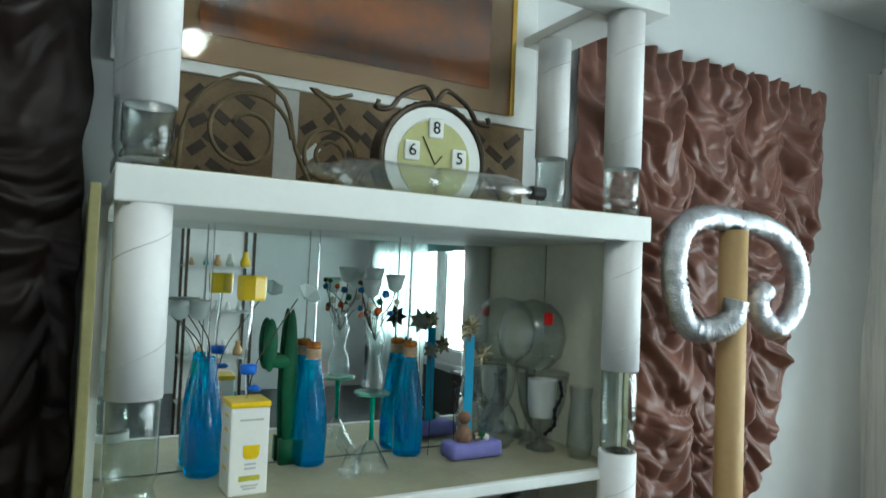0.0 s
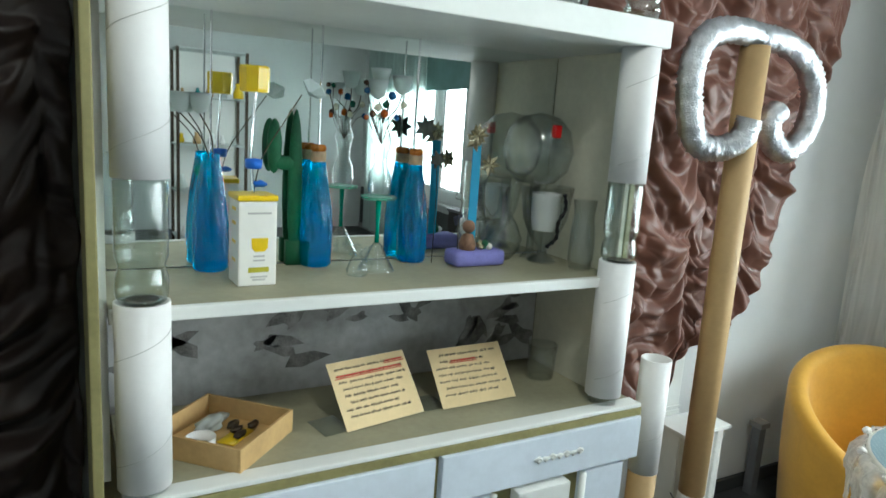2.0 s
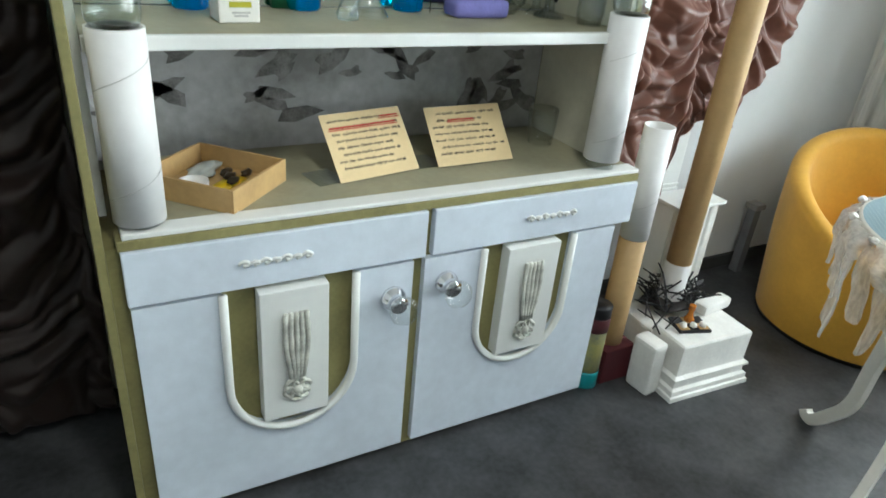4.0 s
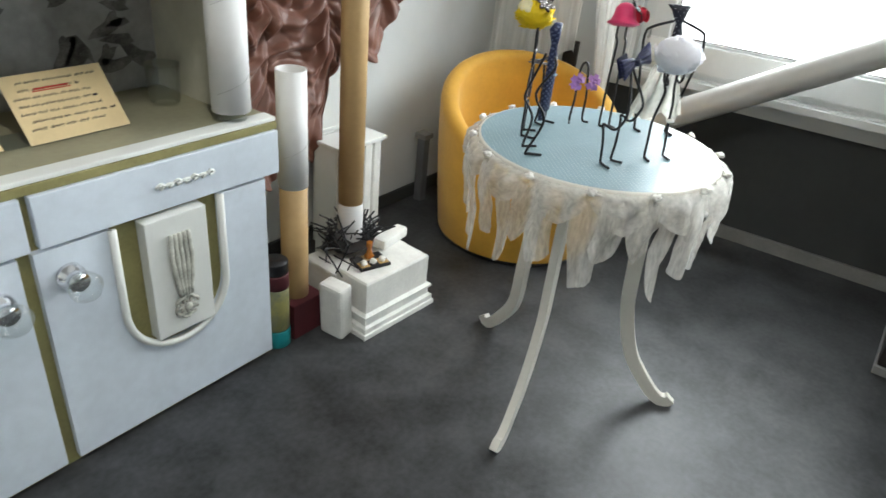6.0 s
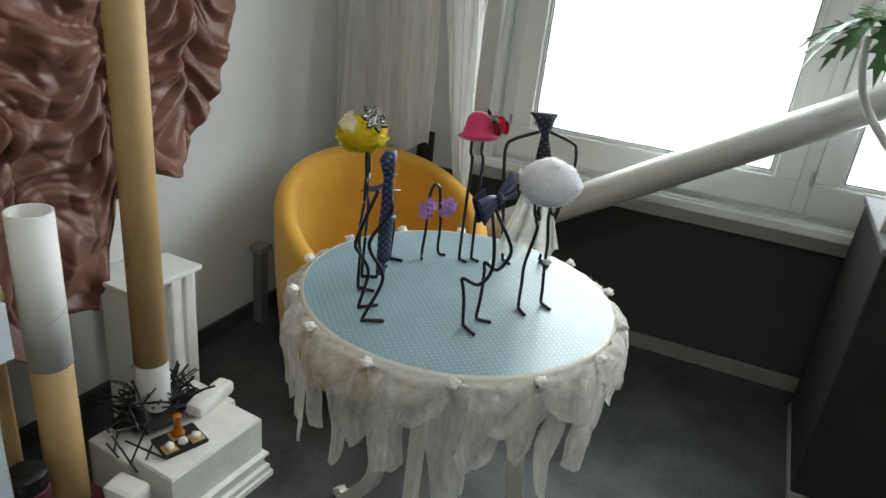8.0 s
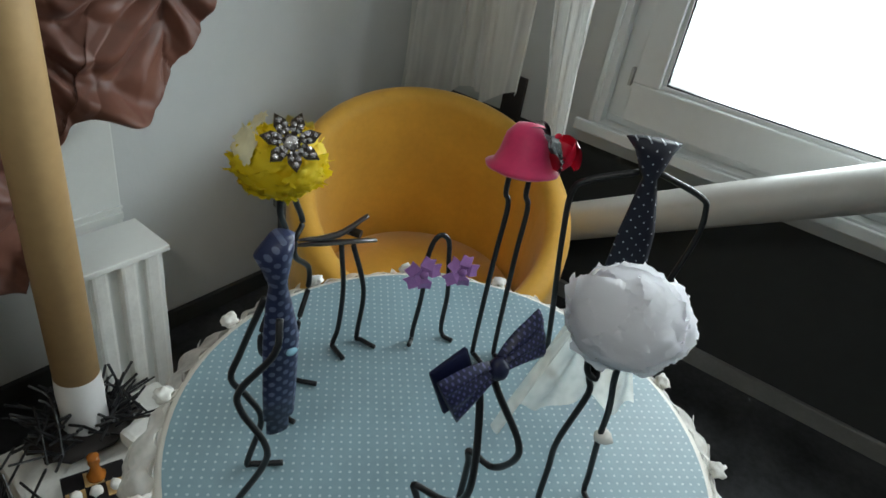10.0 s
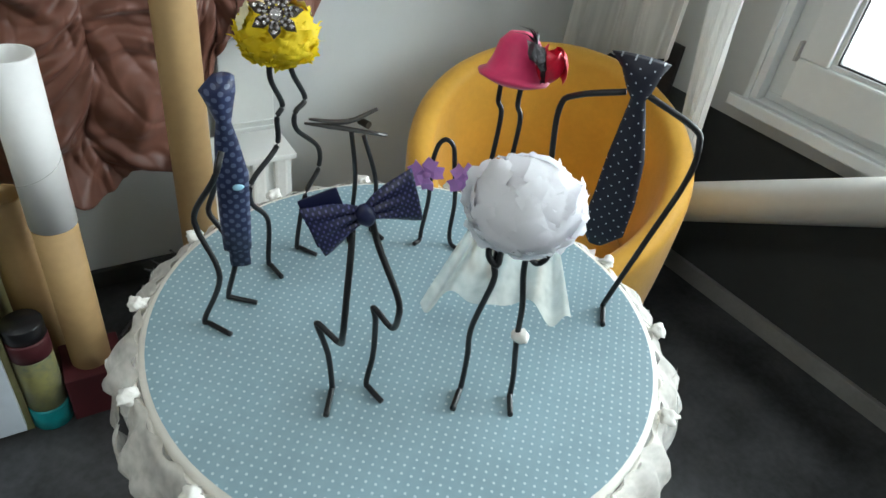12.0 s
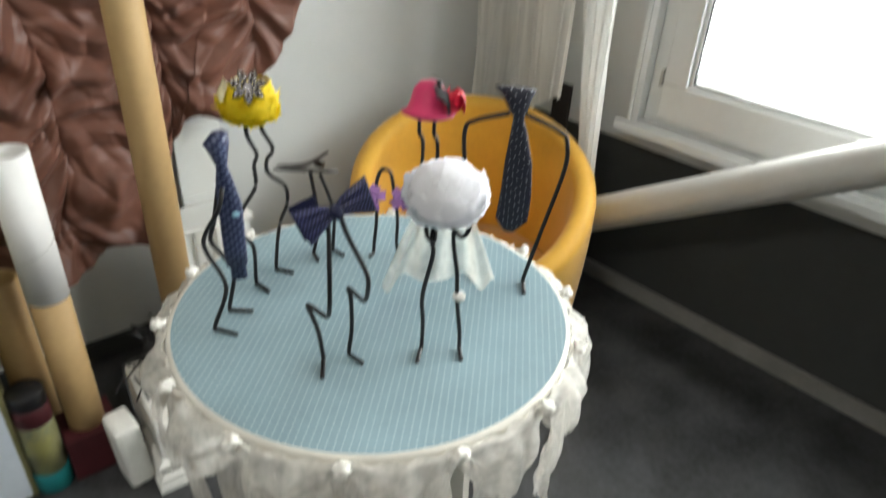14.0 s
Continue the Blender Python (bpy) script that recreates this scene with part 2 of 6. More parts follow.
def add_box(bm, x0, x1, y0, y1, z0, z1, bevel=0.0, m=None):
    t = Matrix.Translation(((x0 + x1) / 2, (y0 + y1) / 2, (z0 + z1) / 2)) @ Matrix.Diagonal((abs(x1 - x0), abs(y1 - y0), abs(z1 - z0), 1))
    r = bmesh.ops.create_cube(bm, size=1, matrix=t)
    vs = r["verts"]
    if bevel:
        es = list({e for v in vs for e in v.link_edges})
        rb = bmesh.ops.bevel(bm, geom=es, offset=bevel, segments=2, affect="EDGES", profile=0.6)
        vs = list({v for f in rb["faces"] for v in f.verts} | {v for v in vs if v.is_valid})
    if m:
        bmesh.ops.transform(bm, matrix=m, verts=[v for v in vs if v.is_valid])
    return vs


def box(x0, x1, y0, y1, z0, z1, bevel=0.0, m=None):
    bm = bmesh.new()
    add_box(bm, x0, x1, y0, y1, z0, z1, bevel)
    if m:
        bm.transform(m)
    return bm


def add_lathe(bm, prof, seg=32, at=(0, 0, 0), m=None, cap=True):
    rings = []
    for r, z in prof:
        rings.append([bm.verts.new((at[0] + r * math.cos(2 * math.pi * i / seg), at[1] + r * math.sin(2 * math.pi * i / seg), at[2] + z)) for i in range(seg)])
    for a, b in zip(rings, rings[1:]):
        for i in range(seg):
            bm.faces.new((a[i], a[(i + 1) % seg], b[(i + 1) % seg], b[i]))
    if cap:
        bm.faces.new(rings[0][::-1])
        bm.faces.new(rings[-1])
    if m:
        bmesh.ops.transform(bm, matrix=m, verts=[v for ring in rings for v in ring])
    return rings


def lathe(prof, seg=32, at=(0, 0, 0), m=None, cap=True):
    bm = bmesh.new()
    add_lathe(bm, prof, seg, at, m, cap)
    return bm


def smooth_path(pts, n=6):
    """A Catmull-Rom curve through the points."""
    p = [Vector(q) for q in pts]
    p = [p[0] * 2 - p[1]] + p + [p[-1] * 2 - p[-2]]
    out = []
    for i in range(1, len(p) - 2):
        for k in range(n):
            t = k / n
            out.append(0.5 * (2 * p[i] + (p[i + 1] - p[i - 1]) * t + (2 * p[i - 1] - 5 * p[i] + 4 * p[i + 1] - p[i + 2]) * t * t
                              + (3 * p[i] - p[i - 1] - 3 * p[i + 1] + p[i + 2]) * t ** 3))
    out.append(p[-2])
    return out


def add_sweep(bm, pts, r, seg=8, flat=1.0, rough=0.0):
    """A round or flattened rod along pts; r is one radius or one for each point."""
    pts = [Vector(q) for q in pts]
    rad = r if isinstance(r, (list, tuple)) else [r] * len(pts)
    up = Vector((0.31, 0.17, 0.93))
    rings = []
    for i, p in enumerate(pts):
        d = (pts[min(i + 1, len(pts) - 1)] - pts[max(i - 1, 0)]).normalized()
        a = d.cross(up)
        if a.length < 0.05:
            a = d.cross(Vector((1, 0, 0)))
        a.normalize()
        b = d.cross(a).normalized()
        ring = []
        for k in range(seg):
            an = 2 * math.pi * k / seg
            s = 1 + (random.uniform(-rough, rough) if rough else 0)
            ring.append(bm.verts.new(p + a * math.cos(an) * rad[i] * s + b * math.sin(an) * rad[i] * flat * s))
        rings.append(ring)
    for x, y in zip(rings, rings[1:]):
        for k in range(seg):
            bm.faces.new((x[k], x[(k + 1) % seg], y[(k + 1) % seg], y[k]))
    bm.faces.new(rings[0][::-1])
    bm.faces.new(rings[-1])
    return bm


def sweep(pts, r, seg=8, flat=1.0, n=0, rough=0.0):
    bm = bmesh.new()
    return add_sweep(bm, smooth_path(pts, n) if n else pts, r, seg, flat, rough)


def sheet(fn, nu, nv, uv=None):
    """A grid of points fn(u, v), u and v from 0 to 1."""
    bm = bmesh.new()
    g = [[bm.verts.new(fn(i / nu, j / nv)) for j in range(nv + 1)] for i in range(nu + 1)]
    for i in range(nu):
        for j in range(nv):
            bm.faces.new((g[i][j], g[i + 1][j], g[i + 1][j + 1], g[i][j + 1]))
    return bm


def thicken(ob, t):
    m = ob.modifiers.new("thickness", "SOLIDIFY")
    m.thickness, m.offset = t, 0
    return ob


def blob(r, at, squash=(1, 1, 1), lump=0.15, seg=2, freq=9.0):
    bm = bmesh.new()
    bmesh.ops.create_icosphere(bm, subdivisions=seg, radius=1)
    for v in bm.verts:
        k = 1 + lump * noise.noise(v.co * 1.7 + Vector(at) * freq)
        v.co = Vector((v.co.x * squash[0], v.co.y * squash[1], v.co.z * squash[2])) * r * k + Vector(at)
    return bm


# ---- room ----
X0, X1, Y0, Y1, HC = -3.2, 1.84, -6.6, 0.46, 2.75


def structure(name, bm, material, label, category):
    return tagged(part(name, bm, material), label, category, kind="structure")


def slab(z0, z1):
    """Floor or ceiling board that follows the slanting window wall."""
    bm = box(X0 - 0.2, X1 + 0.2, Y0 - 0.2, Y1 + 0.2, z0, z1)
    for v in bm.verts:
        if v.co.x > X1:
            v.co.x += (Y1 + 0.2 - v.co.y) * math.tan(radians(3))
    return bm


structure("floor", slab(-0.1, 0), M_FLOOR, "dark grey speckled linoleum floor with faint scuffs", "floor")
structure("ceiling", slab(HC, HC + 0.12), M_CEIL, "plain white painted ceiling above the room", "ceiling")
structure("wall_north", box(X0 - 0.2, X1 + 0.2, Y1, Y1 + 0.2, 0, HC), M_WALL, "off-white painted wall behind the display cabinet", "wall")
structure("wall_south", box(X0 - 0.2, X1 + 0.56, Y0 - 0.2, Y0, 0, HC), M_WALL, "off-white painted wall at the far end", "wall")
structure("wall_west", box(X0 - 0.2, X0, Y0, Y1, 0, HC), M_WALL, "off-white painted side wall", "wall")
WZ0, WZ1, DADO = 0.655, 2.30, 0.56
# the window wall stands three degrees off square, turned about the corner of the room
SKEW = Matrix.Translation((X1, Y1, 0)) @ pose(0, 0, 0, 0, 0, 3) @ Matrix.Translation((-X1, -Y1, 0))


def skewed(ob):
    ob.matrix_world = SKEW @ ob.matrix_world
    return ob


bm = bmesh.new()
for ya, yb in ((-0.19, Y1), (-3.35, -2.45), (Y0 - 0.1, -5.95)):
    add_box(bm, X1, X1 + 0.2, ya, yb, WZ0, HC)
for ya, yb in ((-2.45, -0.19), (-5.95, -3.35)):
    add_box(bm, X1, X1 + 0.2, ya, yb, WZ1, HC)
add_box(bm, X1, X1 + 0.2, Y0 - 0.1, Y1, DADO, WZ0)
skewed(structure("wall_east", bm, M_WALL, "white painted window wall with deep openings", "wall"))
skewed(structure("wall_dado", box(X1, X1 + 0.2, Y0 - 0.1, Y1, 0, DADO), M_GREYWALL, "dark grey painted wall below the window sill", "wall"))
skewed(structure("baseboard", box(X1 - 0.018, X1, Y0, Y1 - 0.02, 0.0, 0.06, 0.004), M_SKIRTBOARD, "pale grey skirting along the window wall", "baseboard"))
structure("baseboard_north", box(-1.35, X1 - 0.02, Y1 - 0.016, Y1, 0.0, 0.06, 0.004), M_GREYWALL, "dark grey skirting along the back wall", "baseboard")
structure("backdrop", box(3.4, 3.42, -9, 3, -1, 4.5), M_OUT, "overexposed white overcast daylight outside the windows", "backdrop")


def ring_frame(x0, x1, ya, yb, z0, z1, w, wb, bevel=0.003):
    """Four butted rails round an opening: w wide, the lower one wb high."""
    f = bmesh.new()
    add_box(f, x0, x1, ya, yb, z0, z0 + wb, bevel)
    add_box(f, x0, x1, ya, yb, z1 - w, z1, bevel)
    add_box(f, x0, x1, ya, ya + w, z0 + wb + 0.0002, z1 - w - 0.0002, bevel)
    add_box(f, x0, x1, yb - w, yb, z0 + wb + 0.0002, z1 - w - 0.0002, bevel)
    return f


def window(name, ya, yb, posts):
    """Casing standing proud of the wall, a stepped frame behind it, and a sash in each bay."""
    w = tagged(new(name), "white painted window with wide sash frames and bright panes", "window", kind="structure")
    xf = X1 - 0.105
    part("casing", ring_frame(xf, X1 + 0.06, ya - 0.012, yb - 0.012, WZ0 + 0.002, WZ1, 0.026, 0.022), M_WINFRAME, w, "outer casing standing proud of the wall")
    part("casing_bead", ring_frame(xf - 0.006, xf + 0.01, ya - 0.020, yb - 0.004, WZ0 - 0.004, WZ1 + 0.01, 0.014, 0.014, 0.002), M_WINFRAME, w)
    part("window_frame", ring_frame(xf + 0.038, X1 + 0.05, ya + 0.0142, yb - 0.0382, WZ0 + 0.0242, WZ1 - 0.0262, 0.05, 0.022), M_WINFRAME, w)
    za, zb = WZ0 + 0.0464, WZ1 - 0.0764
    edges = [ya + 0.065] + posts + [yb - 0.089]
    for y in posts:
        part("window_post", box(xf + 0.026, X1 + 0.05, y - 0.022, y + 0.022, za, zb, 0.004), M_WINFRAME, w)
    for a, b in zip(edges, edges[1:]):
        a2 = a + (0.0002 if a == edges[0] else 0.0222)
        b2 = b - (0.0002 if b == edges[-1] else 0.0222)
        sash = part("sash", ring_frame(xf + 0.018, xf + 0.07, a2, b2, za + 0.0002, zb - 0.0002, 0.078, 0.112, 0.006), M_WINFRAME, w)
        gy0, gy1, gz0, gz1 = a2 + 0.078, b2 - 0.078, za + 0.1124, zb - 0.0784
        part("glazing_bead", ring_frame(xf + 0.030, xf + 0.048, gy0 + 0.0002, gy1 - 0.0002, gz0 + 0.0002, gz1 - 0.0002, 0.012, 0.012, 0.002), M_WINFRAME, sash, "white glazing bead")
        part("gasket", ring_frame(xf + 0.034, xf + 0.046, gy0 + 0.0124, gy1 - 0.0124, gz0 + 0.0124, gz1 - 0.0124, 0.004, 0.004, 0.0), M_BLACK, sash, "thin dark rubber gasket")
        p = part("pane", box(xf + 0.036, xf + 0.042, gy0 + 0.0166, gy1 - 0.0166, gz0 + 0.0166, gz1 - 0.0166), M_PANE, w)
        p.visible_shadow = False
        for zh in (za + 0.10, zb - 0.14):
            part("hinge", box(xf + 0.014, xf + 0.034, b2 + 0.003, b2 + 0.011, zh, zh + 0.05, 0.002), M_SEAM, w, "small grey hinge")
    return skewed(w)


window("window_1", -2.45, -0.19, [-1.32])
window("window_2", -5.95, -3.35, [-4.1, -4.7, -5.3])
skewed(structure("window_sill", box(X1 - 0.128, X1 - 0.112, -2.6, -0.16, WZ0 - 0.012, WZ0 + 0.020, 0.004), M_WINFRAME, "white painted ledge board under the window casing", "window sill"))

# ---- base cabinet ----
CX0, CX1, CY1 = -1.30, 0.0, 0.43
cab = thing("base_cabinet", "white-brushed sideboard with olive edges, plaster tassels and glass knobs", "cabinet")
bm = bmesh.new()
add_box(bm, CX0, CX1 - 0.032, 0.012, CY1, 0.0, 0.595)
add_box(bm, CX0, CX1, 0.012, CY1, 0.5952, 0.715)
part("carcass", bm, M_OLIVE, cab, "olive-stained carcass")
part("countertop", box(CX0 + 0.03, CX1 + 0.004, 0.045, CY1, 0.7155, 0.745, 0.003), M_OLIVETOP, cab, "olive grey board top")
part("top_edge", box(CX0 + 0.03, CX1 + 0.004, -0.002, 0.0445, 0.7365, 0.748, 0.003), M_CORNICE, cab, "white painted front band")
part("edge_strip", box(CX0 + 0.02, CX1 + 0.006, -0.004, 0.0445, 0.7155, 0.736, 0.002), M_OLIVE, cab)


def relief(parent, cx, cz, s):
    """A plaster tassel: a sheaf of cords over a ring of petals."""
    bm = bmesh.new()
    for k in range(-2, 3):
        add_sweep(bm, smooth_path([(cx + k * 0.010 * s, -0.031, cz + 0.09 * s), (cx + k * 0.011 * s, -0.034, cz + 0.02 * s), (cx + k * 0.006 * s, -0.033, cz - 0.06 * s)], 4), 0.0052 * s, 6, rough=0.15)
    for k in range(6):
        a = k * math.pi / 3 + 0.3
        pts = [(cx + 0.016 * s * math.cos(a) + 0.012 * s * math.cos(q), -0.032, cz - 0.09 * s + 0.016 * s * math.sin(a) + 0.012 * s * math.sin(q)) for q in [i * math.pi / 5 for i in range(10)]]
        add_sweep(bm, pts, 0.0042 * s, 6, rough=0.2)
    bmesh.ops.create_icosphere(bm, subdivisions=2, radius=0.011 * s, matrix=Matrix.Translation((cx, -0.033, cz - 0.09 * s)))
    part("plaster_tassel", bm, M_RELIEF, parent, "aged greenish plaster tassel", True)


def front_panel_shape(bm, x0, x1, z0, z1, ux0, ux1, uz, y0, y1):
    """A door board with a round-ended notch cut down from its top edge."""
    r = (ux1 - ux0) / 2
    c = (ux0 + ux1) / 2
    arc = [(c + r * math.cos(a), uz + r * math.sin(a)) for a in [math.pi + i * math.pi / 20 for i in range(21)]]
    outline = [(x0, z1), (ux0, z1)] + arc + [(ux1, z1), (x1, z1), (x1, z0), (x0, z0)]
    a = [bm.verts.new((x, y0, z)) for x, z in outline]
    b = [bm.verts.new((x, y1, z)) for x, z in outline]
    bm.faces.new(a)
    bm.faces.new(b[::-1])
    n = len(a)
    for i in range(n):
        bm.faces.new((a[i], a[(i + 1) % n], b[(i + 1) % n], b[i]))
    return arc


def cab_door(x0, x1, ux0, ux1, zb, bx0, bx1, bz0, kx, kz):
    z1 = 0.588
    bm = bmesh.new()
    arc = front_panel_shape(bm, x0, x1, 0.022, z1, ux0, ux1, zb + (ux1 - ux0) / 2, -0.008, 0.0115)
    d = part("door", bm, M_CABWHITE, cab)
    rim = [(ux0, -0.012, z1)] + [(x, -0.012, z) for x, z in arc] + [(ux1, -0.012, z1)]
    part("moulding", sweep(rim, 0.0095, 8), M_CORNICE, d, "rounded white moulding", True)
    part("panel", box(bx0, bx1, -0.026, 0.0115, bz0, z1 - 0.005, 0.003), M_CORNICE, d, "white raised panel")
    relief(d, (bx0 + bx1) / 2, (bz0 + z1) / 2 + 0.01, 1.15)
    m = pose(kx, -0.008, kz, 90, 0, 0) @ Matrix.Scale(1.6, 4)
    k = part("knob", lathe([(0.0, 0), (0.019, 0), (0.019, 0.006), (0.012, 0.010), (0.011, 0.02), (0.014, 0.026), (0.0, 0.026)], 24, m=m, cap=False), M_CHROME, d, "chrome knob with a glass ball", True)
    part("knob_ball", lathe([(0.0, 0.0262), (0.012, 0.027), (0.021, 0.036), (0.022, 0.044), (0.015, 0.054), (0.0, 0.057)], 24, m=m, cap=False), M_GLASS, k, "clear faceted glass ball")
    return d


cab_door(-1.272, -0.662, -1.100, -0.808, 0.197, -1.030, -0.876, 0.236, -0.713, 0.500)
cab_door(-0.632, -0.044, -0.468, -0.188, 0.222, -0.402, -0.240, 0.256, -0.570, 0.515)
for x0, x1, ox in ((-1.276, -0.634, -0.99), (-0.616, 0.002, -0.28)):
    d = part("drawer", box(x0, x1, -0.012, 0.0115, 0.596, 0.7145, 0.003), M_CABWHITE, cab)
    for k in range(7):
        bm = bmesh.new()
        add_sweep(bm, smooth_path([(ox - 0.075 + k * 0.022, -0.014, 0.655), (ox - 0.064 + k * 0.022, -0.017, 0.663 - 0.004 * (k % 2)), (ox - 0.053 + k * 0.022, -0.014, 0.655), (ox - 0.066 + k * 0.022, -0.0155, 0.651)], 4), 0.0040, 6, rough=0.2)
        part("garland_leaf", bm, M_CORNICE, d, "small plaster leaf", True)

# ---- hutch on the base cabinet ----
hutch = thing("display_hutch", "open white hutch with olive sides, one shelf and a mirror back", "cabinet")
part("side_panel", box(-1.318, -1.3005, 0.0, CY1, 0.0, 1.70, 0.003), M_OLIVE, hutch, "olive side panel")
part("side_panel", box(-0.052, -0.034, 0.075, CY1, 0.7455, 1.672, 0.003), M_OLIVE, hutch, "olive side panel")
part("inner_side", box(-0.0665, -0.0525, 0.078, CY1 - 0.024, 0.7455, 1.069), M_SIDE, hutch)
part("inner_side", box(-0.0665, -0.0525, 0.078, CY1 - 0.024, 1.091, 1.672), M_SIDE, hutch)
part("inner_side", box(-1.2995, -1.285, 0.10, CY1 - 0.01, 0.7455, 1.67), M_CORNICE, hutch)
part("cornice", box(-1.282, -0.045, 0.0, CY1, 1.673, 1.737, 0.004), M_CORNICE, hutch, "thick white top board")
part("cornice_cover", box(-1.25, -0.08, 0.03, CY1 - 0.01, 1.7372, 1.742), M_OLIVE, hutch)
sh = part("shelf", box(-1.284, -0.0525, 0.078, CY1 - 0.03, 1.070, 1.090, 0.002), M_OLIVETOP, hutch, "olive grey shelf with white edge")
part("shelf_edge", box(-1.284, -0.0525, 0.058, 0.0778, 1.066, 1.092, 0.003), M_CORNICE, sh, "white shelf edge")
part("mirror", box(-1.284, -0.067, CY1 - 0.022, CY1 - 0.014, 1.091, 1.672), M_MIRROR, hutch, "mirror back panel")
bk = part("back_panel", box(-1.284, -0.067, CY1 - 0.022, CY1 - 0.012, 0.7455, 1.069), M_BIRDS, hutch, "grey paper-covered back with dark birds and leaves")
random.seed(5)
for k in range(38):
    cx, cz = random.uniform(-1.25, -0.12), random.uniform(0.79, 1.04)
    a, s = random.uniform(-0.9, 0.9), random.uniform(0.65, 1.4)
    bm = bmesh.new()
    shape = [(-0.05, 0.0), (-0.03, 0.012), (0.0, 0.016), (0.02, 0.03), (0.032, 0.028), (0.03, 0.014), (0.045, 0.004), (0.02, -0.008), (-0.01, -0.012)]
    if k % 3 == 0:
        shape = [(-0.04, -0.004), (-0.01, 0.014), (0.035, 0.02), (0.05, 0.0), (0.02, -0.01)]
    flip = random.choice((-1, 1))
    vs = [bm.verts.new((cx + s * flip * (x * math.cos(a) - z * math.sin(a)), CY1 - 0.0235, cz + s * (x * math.sin(a) + z * math.cos(a)))) for x, z in shape]
    lo = [bm.verts.new(v.co + Vector((0, 0.0012, 0))) for v in vs]
    for i in range(len(vs)):
        bm.faces.new((vs[i], vs[(i + 1) % len(vs)], lo[(i + 1) % len(vs)], lo[i]))
    bm.faces.new(vs)
    part("bird_print", bm, M_BIRDINK, bk)


def pet_bottle(name, parent, x, y, z0, z1, r, label, waist=0.4):
    h = z1 - z0
    prof = [(r * 0.62, 0.004), (r * 0.86, 0.0), (r * 0.97, 0.012), (r, h * 0.10), (r * 0.99, h * 0.2), (r * 0.88, h * 0.27), (r * 0.87, h * 0.31), (r * 0.98, h * 0.37), (r, h * 0.42), (r * 0.985, h * 0.45), (r, h * 0.48), (r, h * 0.97), (r * 0.97, h)]
    inner = [(q * 0.975, w if 0 < w < h else w) for q, w in prof[::-1]]
    return part(name, lathe(prof + inner, 32, (x, y, z0), cap=False), M_CLEAR, parent, label, True)


def paper_tube(name, parent, x, y, z0, z1, r, material, label="", seams=()):
    t = 0.004
    bm = lathe([(r - t, 0), (r, 0), (r, z1 - z0), (r - t, z1 - z0), (r - t, 0)], 40, (x, y, z0), cap=False)
    tube = part(name, bm, material, parent, label, False)
    for p in tube.data.polygons:
        p.use_smooth = abs(p.normal.z) < 0.5
    for s in seams:
        pts = [(x + (r + 0.0004) * math.cos(a), y + (r + 0.0004) * math.sin(a), z0 + s * (z1 - z0) + (a + 2.6) * r * 0.45) for a in [-2.9 + i * 0.2 for i in range(15)]]
        part("seam", sweep(pts, 0.0006, 5), M_SEAM, tube, "faint spiral paper seam")
    return tube


def column(x, y, cuts, label, cap=False):
    """A column of white paper tubes with a clear bottle let in between: cuts are its joints from the bottom."""
    c = thing("tube_column", label, "column", "columns of the hutch", (x, y, 0))
    kinds = cuts[0]
    zs = cuts[1]
    for k, a, b in zip(kinds, zs, zs[1:]):
        if k == "t":
            paper_tube("paper_tube", c, 0, 0, a, b, 0.048, M_TUBEWHITE, "", (0.15, 0.72))
        elif k == "b":
            pet_bottle("plastic_bottle", c, 0, 0, a, b, 0.0455, "clear plastic bottle section")
            part("bottle_base", lathe([(0.0, 0.001), (0.030, 0.001), (0.028, 0.005), (0.0, 0.008)], 24, (0, 0, a), cap=False), M_DARKMETAL, c, "dark end inside the bottle")
        else:
            part("bottle_cap", lathe([(0.036, 0), (0.036, b - a)], 28, (0, 0, a)), M_CLEAR, c, "clear bottle end under the tube", True)
    return c


column(-1.230, 0.048, ("ctbt", (0.748, 0.757, 1.111, 1.332, 1.673)), "white paper tube column with a clear bottle section on the counter")
column(-0.092, 0.050, ("ctbt", (0.748, 0.772, 1.137, 1.342, 1.673)), "white paper tube column with a clear bottle section on the counter")
column(-1.230, 0.060, ("bt", (1.742, 1.852, 2.270)), "white paper tube on a clear bottle above the hutch")
column(-0.095, 0.060, ("bt", (1.742, 1.862, 2.270)), "white paper tube on a clear bottle above the hutch")
column(-1.235, 0.330, ("bt", (1.742, 1.920, 2.270)), "white paper tube on a clear bottle above the hutch")
column(-0.120, 0.330, ("bt", (1.742, 1.922, 2.270)), "white paper tube on a clear bottle above the hutch")
can = thing("canopy_board", "white board laid across the upper tube columns", "shelf")
part("board", box(-1.30, 0.0, 0.0, 0.09, 2.2705, 2.31, 0.004), M_CORNICE, can)
part("cross_rail", box(-0.17, -0.03, 0.0905, 0.42, 2.2705, 2.30, 0.004), M_CORNICE, can)
part("cross_rail", box(-1.30, -1.17, 0.0905, 0.42, 2.2705, 2.30, 0.004), M_CORNICE, can)


# ---- curtains ----
def crease(q):
    """Sharp lip and broad valley of a fold."""
    return (0.5 + 0.5 * math.cos(q)) ** 1.5


